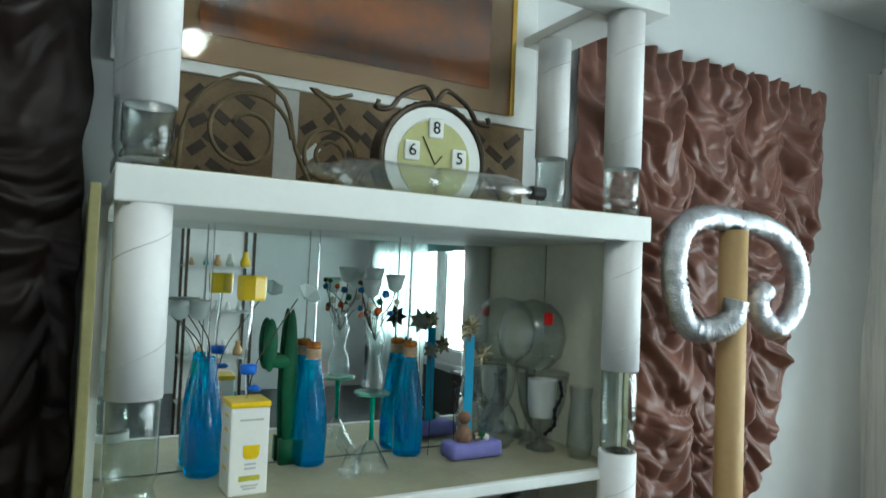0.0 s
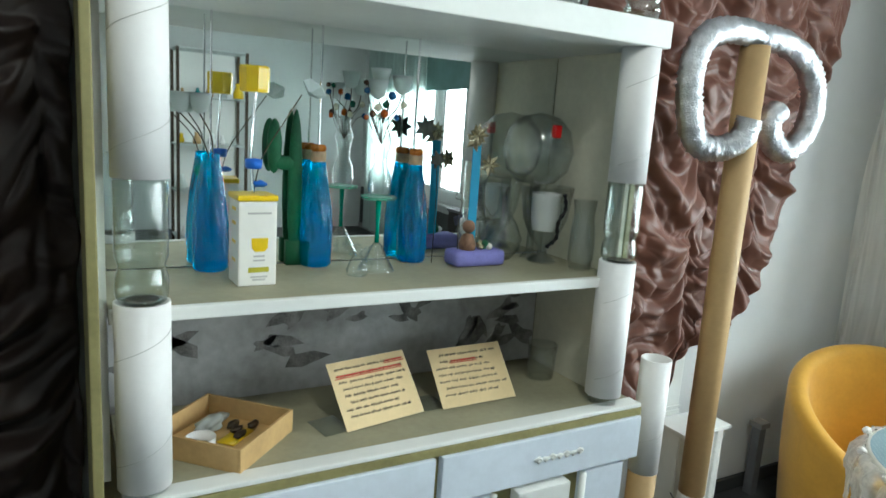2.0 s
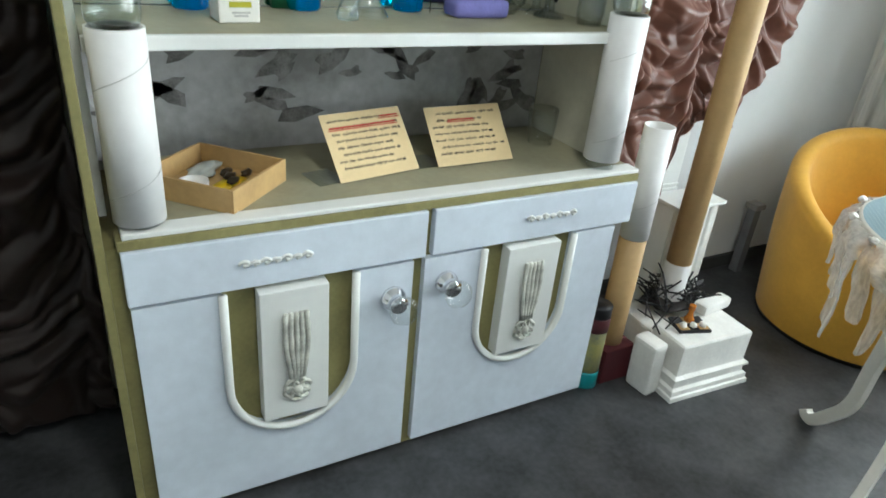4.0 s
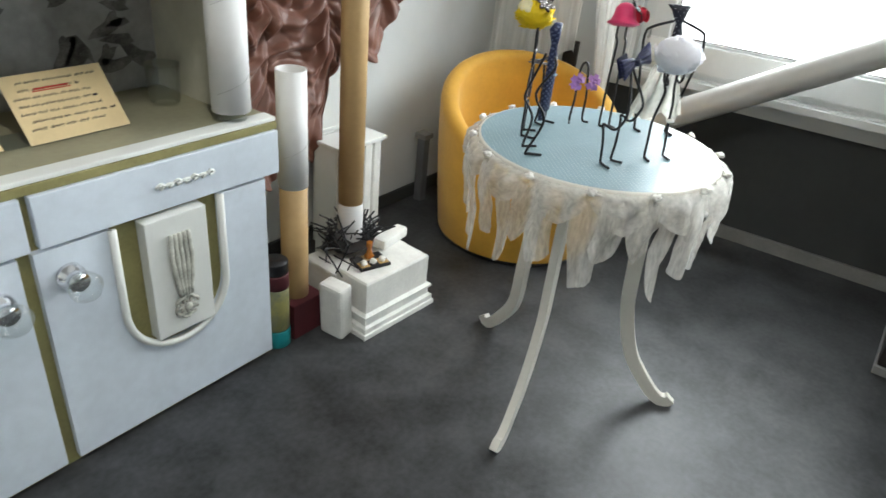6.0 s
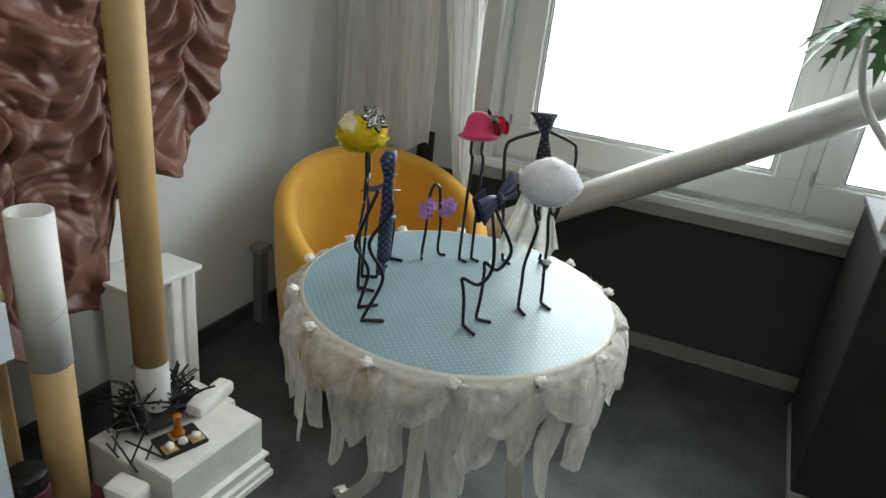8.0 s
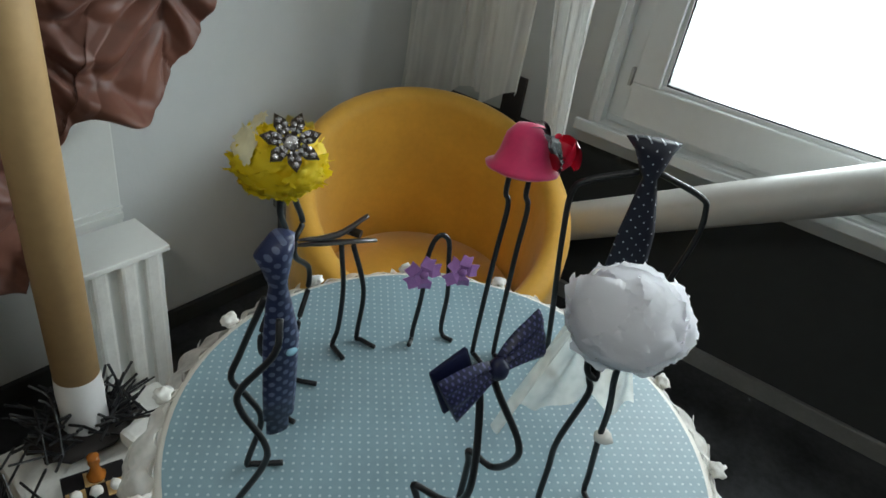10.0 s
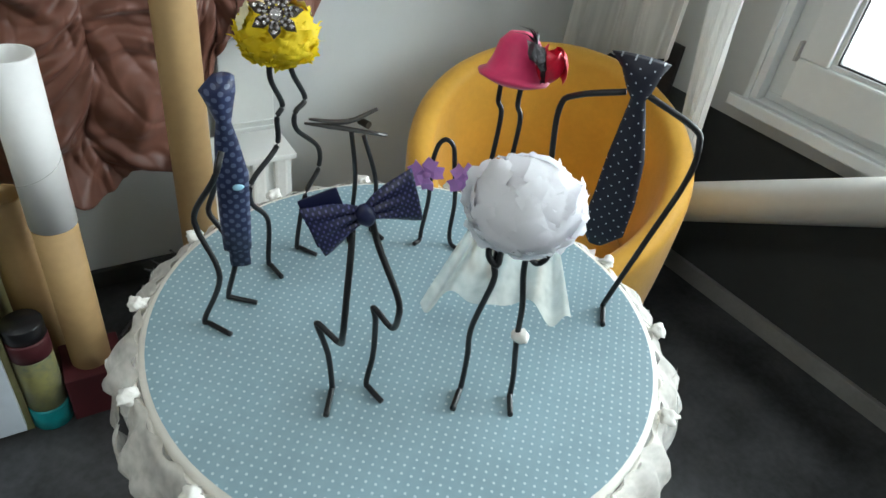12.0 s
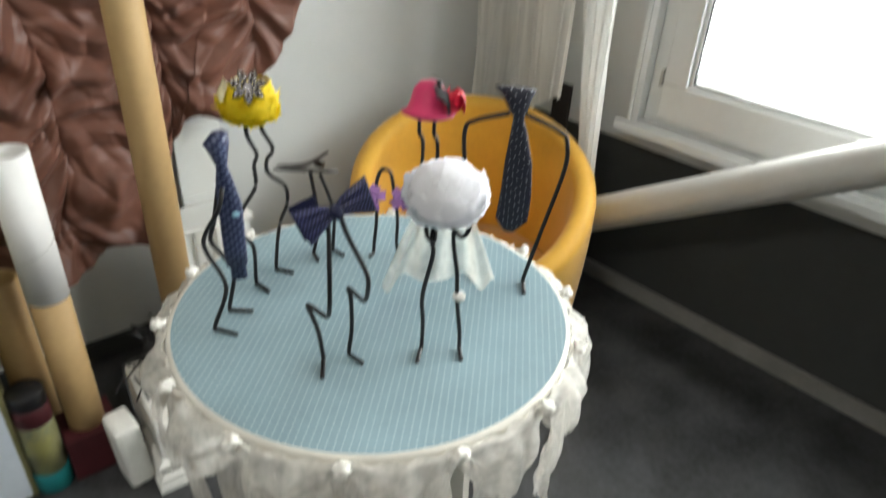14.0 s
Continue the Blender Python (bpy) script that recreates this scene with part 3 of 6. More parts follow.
def ruched(name, label, outline, y, nu, nv, depth, seed, cat="curtain", cloth=M_SATIN, pitch=0.27, puff=0.0, soft_edge=0.25):
    """A satin curtain gathered along upright seams, with crumpled swags between them."""
    def fn(u, v):
        xa, xb, z = outline(u, v)
        x = xa + (xb - xa) * u
        big = noise.noise(Vector((x * 2.6, z * 2.3, seed)))
        mid = noise.noise(Vector((x * 7.0, z * 6.0, seed + 5)))
        col = (x + 0.16 * noise.noise(Vector((x * 2.0, z * 2.2, seed + 3))) + 0.05 * noise.noise(Vector((x * 6, z * 5, seed + 4)))) / pitch + seed
        k = math.floor(col)
        a = col - k
        s = math.sin(math.pi * a)
        jump = noise.noise(Vector((k * 3.7, z * 2.0, seed + 11))) * 2.5
        lean = noise.noise(Vector((k * 5.1, z * 3.0, seed + 17))) * 1.6
        q = (z + 0.085 * s + 0.10 * lean * (a - 0.5)) * 50 + jump * 3 + 10 * big + 3.8 * mid
        q2 = (z * 0.75 + x * (0.7 if k % 2 else -0.7)) * 46 + 9 * big + 3 * mid
        m = min(1.0, max(0.0, 0.35 + 1.6 * noise.noise(Vector((x * 5, z * 5, seed + 40)))))
        p = Vector((x * 9 + 0.9 * mid, z * 13 + 1.6 * s + jump, seed))
        dist = noise.voronoi(p)[0]
        facet = min(1.0, dist[1] - dist[0])
        fold = 0.62 * crease(q) * (0.3 + 0.7 * s) * (0.6 + 0.8 * m) + 0.55 * m * crease(q2) + 0.44 * facet + 0.09 * crease(q * 2.3 + 5 * mid)
        swell = 0.55 * s ** 0.6 + 0.5 * big
        gather = 0.3 * math.sin(x * 95 + 3 * mid) * max(0, 1 - (1 - v) * 9)
        edge = min(1, 10 * min(u, 1 - u) + soft_edge)
        d = depth * ((0.55 * fold + 0.38 * swell) * (0.35 + 0.65 * min(1, (1 - v) * 7)) + gather * 0.5) * edge
        d = max(d, -depth * 0.2) + puff * max(0.0, 1 - v * 1.7) ** 0.7
        return (x + 0.012 * noise.noise(Vector((z * 9, x * 9, seed))), y - 0.02 - d, z + 0.010 * mid)
    ob = part(name, sheet(fn, nu, nv), cloth, None, "", True)
    thicken(ob, 0.003)
    return tagged(ob, label, cat)


def right_outline(u, v):
    # v: 0 at the hem, 1 at the rod
    xb = 0.785 + 0.555 * min(1, v * 1.3) ** 0.8 + 0.02 * math.sin(v * 13)
    xa = 0.02 + 0.02 * math.sin(v * 9)
    x = xa + (0.92 - xa) * u
    hem = 0.42 + 0.31 * min(1.0, max(0.0, (x - 0.46) / 0.14)) + 0.03 * math.sin(u * 19) + 1.2 * max(0, u - 0.8) ** 1.4
    top = 2.37 + 0.012 * math.sin(u * 60)
    return xa, xb, hem + (top - hem) * v


ruched("ruched_curtain", "brown satin curtain gathered into deep ruched folds on the wall", right_outline, 0.44, 330, 440, 0.105, 3.0, puff=0.09)


def left_outline(u, v):
    return -2.9, -1.323 - 0.004 * (1 + math.sin(v * 40)), 0.04 + 2.55 * v


# left curtain: its near-black colour stands in for the shade there
ruched("ruched_curtain", "brown satin curtain in long ruched folds beside the hutch, shade put into its colour", left_outline, 0.44, 260, 420, 0.085, 8.0, cloth=M_SATINSHADED, soft_edge=0.8)


def voile(u, v):
    # a wide gathered length that rests on the chair back
    n = noise.noise(Vector((u * 3.0, v * 2.2, 0.0)))
    z = 0.575 + 0.12 * u + 0.02 * math.sin(u * 15) * (1 - v) + 1.94 * v - 0.12 * u * v
    yl, yr = 0.435 - 0.02 * v, -0.02 + 0.05 * v
    y = yl + (yr - yl) * (u + 0.02 * math.sin(u * 21 + 2 * v) * u * (1 - u) * 4)
    k = 0.5 + 0.5 * v
    x = 1.665 + 0.034 * k * math.sin(u * 23 + 2.6 * n) + 0.013 * math.sin(u * 61 + 5 * n) - 0.03 * (1 - v) ** 4 * math.sin(u * 9)
    return (x, y, z)


vo = part("voile_curtain", sheet(voile, 150, 70), M_VOILE, None, "", True)
tagged(vo, "thick off-white voile curtain gathered in soft folds in the corner", "curtain")


def tail(u, v):
    k = 1 - v
    n = noise.noise(Vector((u * 4.0, v * 5.0, 3.0)))
    left = 0.075 - 0.24 * k ** 1.6
    right = -0.135 - 0.055 * math.sin(min(1.0, k * 1.25) * 2.2) - 0.05 * k ** 3
    y = left + (right - left) * u
    return (1.625 - 0.01 * k + 0.020 * math.sin(u * 17 + v * 5 + 2 * n) + 0.007 * math.sin(u * 43 + 4 * n), y, 0.455 + 2.06 * v + 0.03 * math.sin(u * 5) * k)


M_LACE = sheer_mat("white_lace", (0.97, 0.97, 0.95), 0.22, pattern=55.0)
vt = part("lace_curtain", sheet(tail, 60, 90), M_LACE, None, "", True)
tagged(vt, "narrow mottled lace curtain length falling behind the yellow chair", "curtain")

# ---- tub chair ----
chair = thing("tub_chair", "mustard yellow round tub chair in the corner", "chair", at=(1.236, -0.075, 0), rz=-42)


def tub_wall(u, v):
    """Outer and inner skin in one strip: v runs up the outside, over the rim and down inside."""
    a = 2 * math.pi * u
    back = 0.5 + 0.5 * math.cos(a - math.pi / 2)
    rim = 0.37 + 0.325 * back ** 0.72
    if v < 0.5:
        k = v / 0.5
        z = 0.02 + (rim - 0.05) * k
        r = 0.332 + 0.034 * math.sin(k * 1.6)
    elif v < 0.7:
        k = (v - 0.5) / 0.2
        an = math.pi * k
        r = 0.366 - 0.035 + 0.035 * math.cos(an)
        z = rim - 0.03 + 0.035 * math.sin(an)
    else:
        k = (v - 0.7) / 0.3
        z = (rim - 0.03) * (1 - k) + 0.22 * k
        r = 0.296 - 0.02 * math.sin(k * 1.5)
    return (r * math.cos(a), r * math.sin(a), z)


part("shell", sheet(tub_wall, 72, 40), M_YELLOWCHAIR, chair, smooth=True)
part("seat_cushion", lathe([(0.0, 0.18), (0.258, 0.18), (0.274, 0.21), (0.274, 0.24), (0.258, 0.265), (0.12, 0.275), (0.0, 0.277)], 48, cap=False), M_YELLOWCHAIR, chair, smooth=True)
part("base_ring", lathe([(0.0, 0.0), (0.322, 0.0), (0.332, 0.024), (0.0, 0.024)], 48, cap=False), M_BLACK, chair, "dark base ring")

# ---- round table ----
TX, TY, TZ, TR = 0.476, -0.689, 0.768, 0.304
table = thing("round_table", "small round table with dotted blue top and curved cream legs", "table", at=(TX, TY, 0))
bm = lathe([(0.0, 0.745), (TR, 0.745), (TR + 0.004, 0.752), (TR + 0.004, 0.7655), (TR, 0.7675), (0.0, 0.7675)], 96, cap=False)
part("tabletop", bm, M_TABLEWHITE, table, "white table disc", True)
bm = bmesh.new()
bmesh.ops.create_circle(bm, cap_ends=True, segments=96, radius=TR - 0.003)
uvl = bm.loops.layers.uv.new("UVMap")
for f in bm.faces:
    for l in f.loops:
        l[uvl].uv = (l.vert.co.x, l.vert.co.y)
bmesh.ops.translate(bm, verts=bm.verts, vec=(0, 0, TZ))
part("table_cover", bm, M_TABLETOP, table, "pale blue cover with small white dots")


def table_leg(angle, reach):
    c, s = math.cos(radians(angle)), math.sin(radians(angle))
    prof = [(0.13, 0.744), (0.15, 0.66), (0.165, 0.54), (0.17, 0.42), (0.18, 0.30), (reach * 0.62, 0.16), (reach * 0.80, 0.065), (reach * 0.92, 0.022), (reach, 0.018), (reach + 0.012, 0.03)]
    pts = smooth_path([(r * c, r * s, z) for r, z in prof], 6)
    bm = bmesh.new()
    side = Vector((-s, c, 0))
    rings = []
    for i, p in enumerate(pts):
        d = (pts[min(i + 1, len(pts) - 1)] - pts[max(i - 1, 0)]).normalized()
        nn = d.cross(side).normalized()
        w, t = 0.011, 0.022 - 0.006 * i / len(pts)
        rings.append([bm.verts.new(p + side * w * a + nn * t * b) for a, b in ((-1, -1), (1, -1), (1, 1), (-1, 1))])
    for a, b in zip(rings, rings[1:]):
        for k in range(4):
            bm.faces.new((a[k], a[(k + 1) % 4], b[(k + 1) % 4], b[k]))
    bm.faces.new(rings[0][::-1])
    bm.faces.new(rings[-1])
    bmesh.ops.bevel(bm, geom=[e for e in bm.edges if abs((e.verts[0].co - e.verts[1].co).normalized().dot(side)) < 0.3 and len(e.link_faces) == 2 and e.calc_face_angle() > 1.2], offset=0.004, segments=1, affect="EDGES")
    part("leg", bm, M_TABLEWHITE, table)


for a, r in ((188, 0.38), (74, 0.31), (-69, 0.355)):
    table_leg(a, r)

skirt = thing("table_skirt", "white organza skirt in long uneven strips knotted round the table rim", "tablecloth", at=(TX, TY, 0))


def strip_fn(a0, width, length, r0, seed):
    """One strip of the skirt: gathered under the rim, hanging in soft folds to an uneven cut end."""
    def fn(u, v):
        taper = 1 - 0.22 * v * (1 + math.sin(seed * 5))
        s = (u - 0.5) * width * (0.8 + 0.3 * min(1, v * 2)) * taper + 0.016 * v * math.sin(v * 2.5 + seed)
        fold = (0.007 * math.sin((u - 0.5) * 7 + seed * 3 + v * 1.2) + 0.0015 * math.sin(u * 27 + seed)) * min(1, 0.35 + v)
        puff = 0.010 * math.sin(min(1.0, v * 1.6) * math.pi)
        r = r0 + fold + puff - 0.004 * v + 0.005 * noise.noise(Vector((u * 2.5, v * 4, seed)))
        a = a0 + s / r0
        cut = 0.04 * (u - 0.5) * math.sin(seed * 7) + (0.028 + 0.018 * math.sin(seed * 3)) * (2 * u - 1) ** 2
        z = 0.757 - 0.014 * math.sin(math.pi * u) * (1 - v) - (length - cut) * v
        return (r * math.cos(a), r * math.sin(a), z)
    return fn


random.seed(61)
for k in range(32):
    a0 = 2 * math.pi * (k + random.uniform(-0.45, 0.45)) / 32
    ln = random.uniform(0.15, 0.22) if k % 3 else random.uniform(0.22, 0.29)
    part("organza_strip", sheet(strip_fn(a0, random.uniform(0.042, 0.078), ln, TR + (0.006, 0.030, 0.018)[k % 3], k * 1.7), 14, 18), M_ORGANZA, skirt, smooth=True)


def swag_fn(k):
    def fn(u, v):
        a = (k * math.pi - 0.2) / 7 + u * math.pi / 7
        d = (0.014 + 0.024 * v) * math.sin(math.pi * u) ** 0.8 + 0.012 * v
        r = TR + 0.007 + 0.004 * v + 0.032 * math.sin(min(1.0, v * 1.3) * 2.2) * math.sin(math.pi * u) + 0.007 * v * math.sin(v * 9 + u * 5 + k) + 0.004 * math.sin(u * 22 + k)
        return (r * math.cos(a), r * math.sin(a), 0.766 - 0.004 * math.sin(math.pi * u) - d * v * 1.4 - 0.012 * v)
    return fn


for k in range(14):
    part("organza_swag", sheet(swag_fn(k), 20, 8), M_ORGANZA, skirt, smooth=True)
bm = bmesh.new()
ring = []
for i in range(181):
    a = 2 * math.pi * i / 180
    ring.append((math.cos(a) * (TR + 0.008 + 0.003 * math.sin(a * 23)), math.sin(a) * (TR + 0.008 + 0.003 * math.sin(a * 23)), 0.760 - 0.008 * abs(math.sin(a * 7 + 0.2))))
add_sweep(bm, ring, 0.003, 8, rough=0.45)
part("gathered_band", bm, M_KNOT, skirt, smooth=True)
for k in range(14):
    a = (k * math.pi - 0.2) / 7
    p = (math.cos(a) * (TR + 0.018), math.sin(a) * (TR + 0.018), 0.764)
    part("knot", blob(0.0085, p, (1.3, 1.15, 0.9), 0.7, 3, 55), M_KNOT, skirt, smooth=True)

# ---- cardboard poles, plinth and pipe ----
pole = thing("cardboard_pole", "tall kraft cardboard tube wrapped in white tape at its foot", "tube", at=(0.39, 0.095, 0))
paper_tube("tube", pole, 0, 0, 0.17, 1.735, 0.041, M_KRAFT)
part("tape_wrap", lathe([(0.0415, 0.18), (0.0435, 0.20), (0.0425, 0.25), (0.0438, 0.30), (0.0415, 0.345)], 32, cap=False), M_TUBEWHITE, pole, "white tape wrap", True)
curl = thing("foil_scroll", "silver foil duct bent into two scrolls on the pole", "decoration", at=(0.396, 0.113, 0))
LCURL = [(0.0, -0.01, 1.765), (-0.12, -0.02, 1.765), (-0.215, -0.02, 1.735), (-0.255, -0.02, 1.65), (-0.245, -0.02, 1.54), (-0.20, -0.02, 1.455), (-0.125, -0.04, 1.44), (-0.070, -0.065, 1.475), (-0.062, -0.075, 1.53)]
RCURL = [(0.0, -0.01, 1.765), (0.13, -0.02, 1.755), (0.25, -0.02, 1.70), (0.30, -0.02, 1.60), (0.275, -0.02, 1.50), (0.20, -0.02, 1.445), (0.13, -0.02, 1.47), (0.10, -0.02, 1.53), (0.135, -0.02, 1.565)]
for pts in (LCURL, RCURL):
    p = smooth_path(pts, 14)
    part("foil_arm", sweep(p, [0.037 * (1 - 0.10 * (i % 2)) for i in range(len(p))], 18, rough=0.09), M_FOIL, curl, smooth=True)

short = thing("paper_tube_stand", "half white half kraft cardboard tube standing in a maroon box", "tube", at=(0.112, 0.06, 0))
paper_tube("white_tube", short, 0, 0, 0.50, 0.842, 0.043, M_TUBEWHITE, "white upper tube", (0.3,))
paper_tube("kraft_tube", short, 0, 0, 0.02, 0.515, 0.0415, M_KRAFT, "kraft lower tube")
part("maroon_box", box(-0.062, 0.062, -0.062, 0.062, 0.0, 0.125, 0.003), M_MAROON, short, "maroon card box foot")

plinth = thing("foam_plinth", "broken white plaster-look plinth block with moulded foot", "plinth", at=(0.2, -0.165, 0), rz=-3)
bm = bmesh.new()
PROF = [(0.0, 0.0), (0.0, 0.016), (0.006, 0.018), (0.006, 0.036), (0.016, 0.042), (0.018, 0.062), (0.008, 0.07), (0.008, 0.078), (0.022, 0.084), (0.022, 0.19), (0.026, 0.196)]
for (xa, xb, ya, yb) in ((0.0, 0.335, 0.0, 0.16),):
    rings = []
    for d, z in PROF:
        rings.append([bm.verts.new(p) for p in ((xa + d, ya + d, z), (xb - d, ya + d, z), (xb - d, yb, z), (xa + d, yb, z))])
    for a, b in zip(rings, rings[1:]):
        for k in range(4):
            bm.faces.new((a[k], a[(k + 1) % 4], b[(k + 1) % 4], b[k]))
    bm.faces.new(rings[0][::-1])
    bm.faces.new(rings[-1])
part("front_block", bm, M_FOAM, plinth)
part("broken_block", box(-0.045, 0.015, 0.06, 0.15, 0.0, 0.19, 0.012, pose(0, 0, 0, 0, -3, 8)), M_FOAM, plinth)
part("back_block", box(0.02, 0.36, 0.162, 0.33, 0.0, 0.165, 0.01), M_FOAM, plinth)
part("loose_piece", box(0.20, 0.345, 0.10, 0.15, 0.197, 0.235, 0.012, pose(0.03, 0, 0, 0, 0, 10)), M_FOAM, plinth)

# ---- silver tube leaning by the window ----
pa, pb = Vector((1.60, 0.30, 0.06)), Vector((1.74, -2.20, 1.59))
dv = (pb - pa).normalized()
side = dv.cross(Vector((0, 0, 1))).normalized()
upv = side.cross(dv)
pipe = thing("silver_tube", "long silver-grey cardboard tube leaning across the window", "tube")
part("tube", sweep([pa + (pb - pa) * (i / 20) for i in range(21)], 0.055, 32), M_SILVERPIPE, pipe, "", True)
for p, d in ((pa, -1), (pb, 1)):
    part("end_cap", sweep([p, p + dv * 0.01 * d], 0.0565, 32), M_KRAFTDARK, pipe, "dark paper end cap", False)

# ---- draped block by the window ----
desk = thing("draped_stand", "dark cloth-covered stand with a grey top beside the window", "stand")
part("cloth_front", box(1.27, 1.80, -2.5, -1.50, 0.03, 0.80, 0.01), M_BLACKCLOTH, desk)
part("grey_top", box(1.262, 1.805, -2.51, -1.492, 0.801, 0.82, 0.004), M_GREYTOP, desk)
part("foot_rail", box(1.262, 1.80, -2.5, -1.496, 0.0, 0.0295, 0.003), M_SKIRTBOARD, desk)

# ---- things on the shelf of the hutch ----
SZ = 1.0905


def hollow(prof, t=0.0022):
    """Outer profile and an inner one, open at the top."""
    return prof + [(max(r - t, 0.0), max(z, prof[0][1] + t)) for r, z in prof[::-1]]


def blue_bottle(x, y, h, stopper):
    b = thing("blue_bottle", "ribbed bright blue glass bottle" + (" with a corked bead stopper" if stopper else " holding thin rods"), "bottle", "blue bottles", (x, y, SZ))
    prof = [(0.0, 0.0), (0.034, 0.0), (0.039, 0.006), (0.040, 0.05), (0.0385, 0.11), (0.034, 0.16), (0.026, 0.21), (0.020, 0.245), (0.019, 0.262)]
    k = h / 0.262
    bm = bmesh.new()
    fine = prof[:3]
    for (ra, za), (rb, zb) in zip(prof[2:], prof[3:]):
        fine += [(ra + (rb - ra) * t / 5, za + (zb - za) * t / 5) for t in range(1, 6)]
    rings = add_lathe(bm, [(r, z * k) for r, z in fine], 64, cap=False)
    for i, ring in enumerate(rings):
        rib = 0.045 * min(1.0, max(0.0, (i - 4) / 5)) * min(1.0, max(0.0, (len(rings) - i) / 4))
        for j, v in enumerate(ring):
            f = 1 + rib * math.sin(j * 2 * math.pi / 64 * 11 + i * 0.42)
            v.co.x *= f
            v.co.y *= f
    part("bottle", bm, M_BLUEGLASS, b, "", True)
    if stopper:
        part("cork", lathe([(0.0, h), (0.0185, h), (0.019, h + 0.024), (0.0, h + 0.024)], 24, cap=False), M_CORK, b, "pale cork stopper")
        for a in range(4):
            part("bead", blob(0.010, (0.010 * math.cos(a * 1.6), 0.010 * math.sin(a * 1.6), h + 0.032), lump=0.05), M_AMBER, b, "brown bead", True)
    return b


blue_bottle(-1.056, 0.366, 0.268, False)
blue_bottle(-0.804, 0.366, 0.258, True)
blue_bottle(-0.538, 0.366, 0.258, True)
for x, y, z in ((-1.058, 0.366, 1.362), (-0.804, 0.368, 1.378), (-0.546, 0.368, 1.378)):
    r = thing("metal_rod", "thin shiny metal rod standing in a blue bottle", "rod", "rods in the bottles", (x, y, 0))
    part("rod", sweep([(0, 0, z - 0.12), (0.001, 0, z), (0.003, 0, 1.668)], 0.0026, 8), M_CHROME, r)


def bent_flower(x, y, z0, tip, cup_mat, label):
    f = thing("wire_flower", label, "flower", "wire flowers", (0, 0, 0))
    mid = ((x + tip[0]) / 2 + 0.012, y, (z0 + tip[2]) / 2)
    part("stem", sweep([(x, y, z0), mid, tip], 0.0015, 6, n=6), M_DARKMETAL, f)
    part("cup", lathe([(0.004, 0.0), (0.016, 0.008), (0.022, 0.03), (0.0255, 0.044), (0.0235, 0.044), (0.02, 0.03), (0.012, 0.012), (0.0, 0.008)], 20, tip, cap=False), cup_mat, f, "", True)
    return f


M_FROST = mat("frosted_plastic", (0.72, 0.78, 0.76), 0.35, vary=0.05, trans=0.6, ior=1.2)
bent_flower(-1.062, 0.345, 1.35, (-1.125, 0.335, 1.445), M_FROST, "clear cup flower on a bent wire in the blue bottle")
bent_flower(-1.055, 0.345, 1.35, (-1.085, 0.33, 1.445), M_FROST, "clear cup flower on a bent wire in the blue bottle")
VX, VY = -0.676, 0.282
for tip in ((VX - 0.020, VY - 0.012, 1.505), (VX + 0.046, VY - 0.004, 1.520), (VX + 0.004, VY + 0.03, 1.535)):
    bent_flower(VX, VY, 1.45, tip, M_FROST, "frosted cup flower on a thin bent wire in the glass vase")
random.seed(9)
for k in range(14):
    c = ((0.55, 0.12, 0.02), (0.70, 0.66, 0.5), (0.02, 0.12, 0.30), (0.10, 0.05, 0.03), (0.02, 0.16, 0.10))[k % 5]
    x, y, z = VX + random.uniform(-0.05, 0.06), VY + random.uniform(-0.03, 0.03), random.uniform(1.46, 1.55)
    b = thing("bead_sprig", "small coloured bead on a wire in the glass vase", "bead", "beads in the vase", (0, 0, 0))
    part("bead", blob(random.uniform(0.006, 0.010), (x, y, z), lump=0.3), bpy.data.materials["bead_%d" % (k % 5)] if k > 4 else mat("bead_%d" % k, c, 0.2), b, "", True)
    part("wire", sweep([(x, y, z), (x * 0.6 + VX * 0.4 + random.uniform(-0.012, 0.012), y * 0.5 + VY * 0.5, 1.455), (VX, VY, 1.40)], 0.0009, 5, n=4), M_DARKMETAL, b)


def vase_on_stem(x, y, zb, zt):
    v = thing("glass_vase", "slim clear glass vase on a green stemmed foot", "vase", at=(x, y, SZ))
    h, d = zt - zb, zb - SZ
    part("foot", lathe(hollow([(0.047, 0.0), (0.044, 0.006), (0.028, 0.034), (0.015, 0.060), (0.007, 0.070)]), 28, cap=False), M_GLASS, v, "clear glass cone foot", True)
    part("stem", lathe([(0.006, 0.068), (0.005, d * 0.6), (0.007, d - 0.012)], 14), mat("green_stem", (0.0, 0.25, 0.16), 0.2, vary=0.05), v, "green stem", True)
    part("dish", lathe([(0.0, d - 0.012), (0.042, d - 0.008), (0.047, d), (0.042, d - 0.002), (0.0, d - 0.006)], 28, cap=False), M_GREENGLASS, v, "green glass dish", True)
    prof = [(0.024, 0), (0.030, 0.018), (0.027, h * 0.28), (0.015, h * 0.42), (0.019, h * 0.55), (0.026, h * 0.72), (0.014, h * 0.9), (0.019, h)]
    part("vase_body", lathe(hollow([(r, d + z) for r, z in prof]), 28, cap=False), M_GLASS, v, "clear glass body", True)


vase_on_stem(VX, VY, 1.275, 1.462)

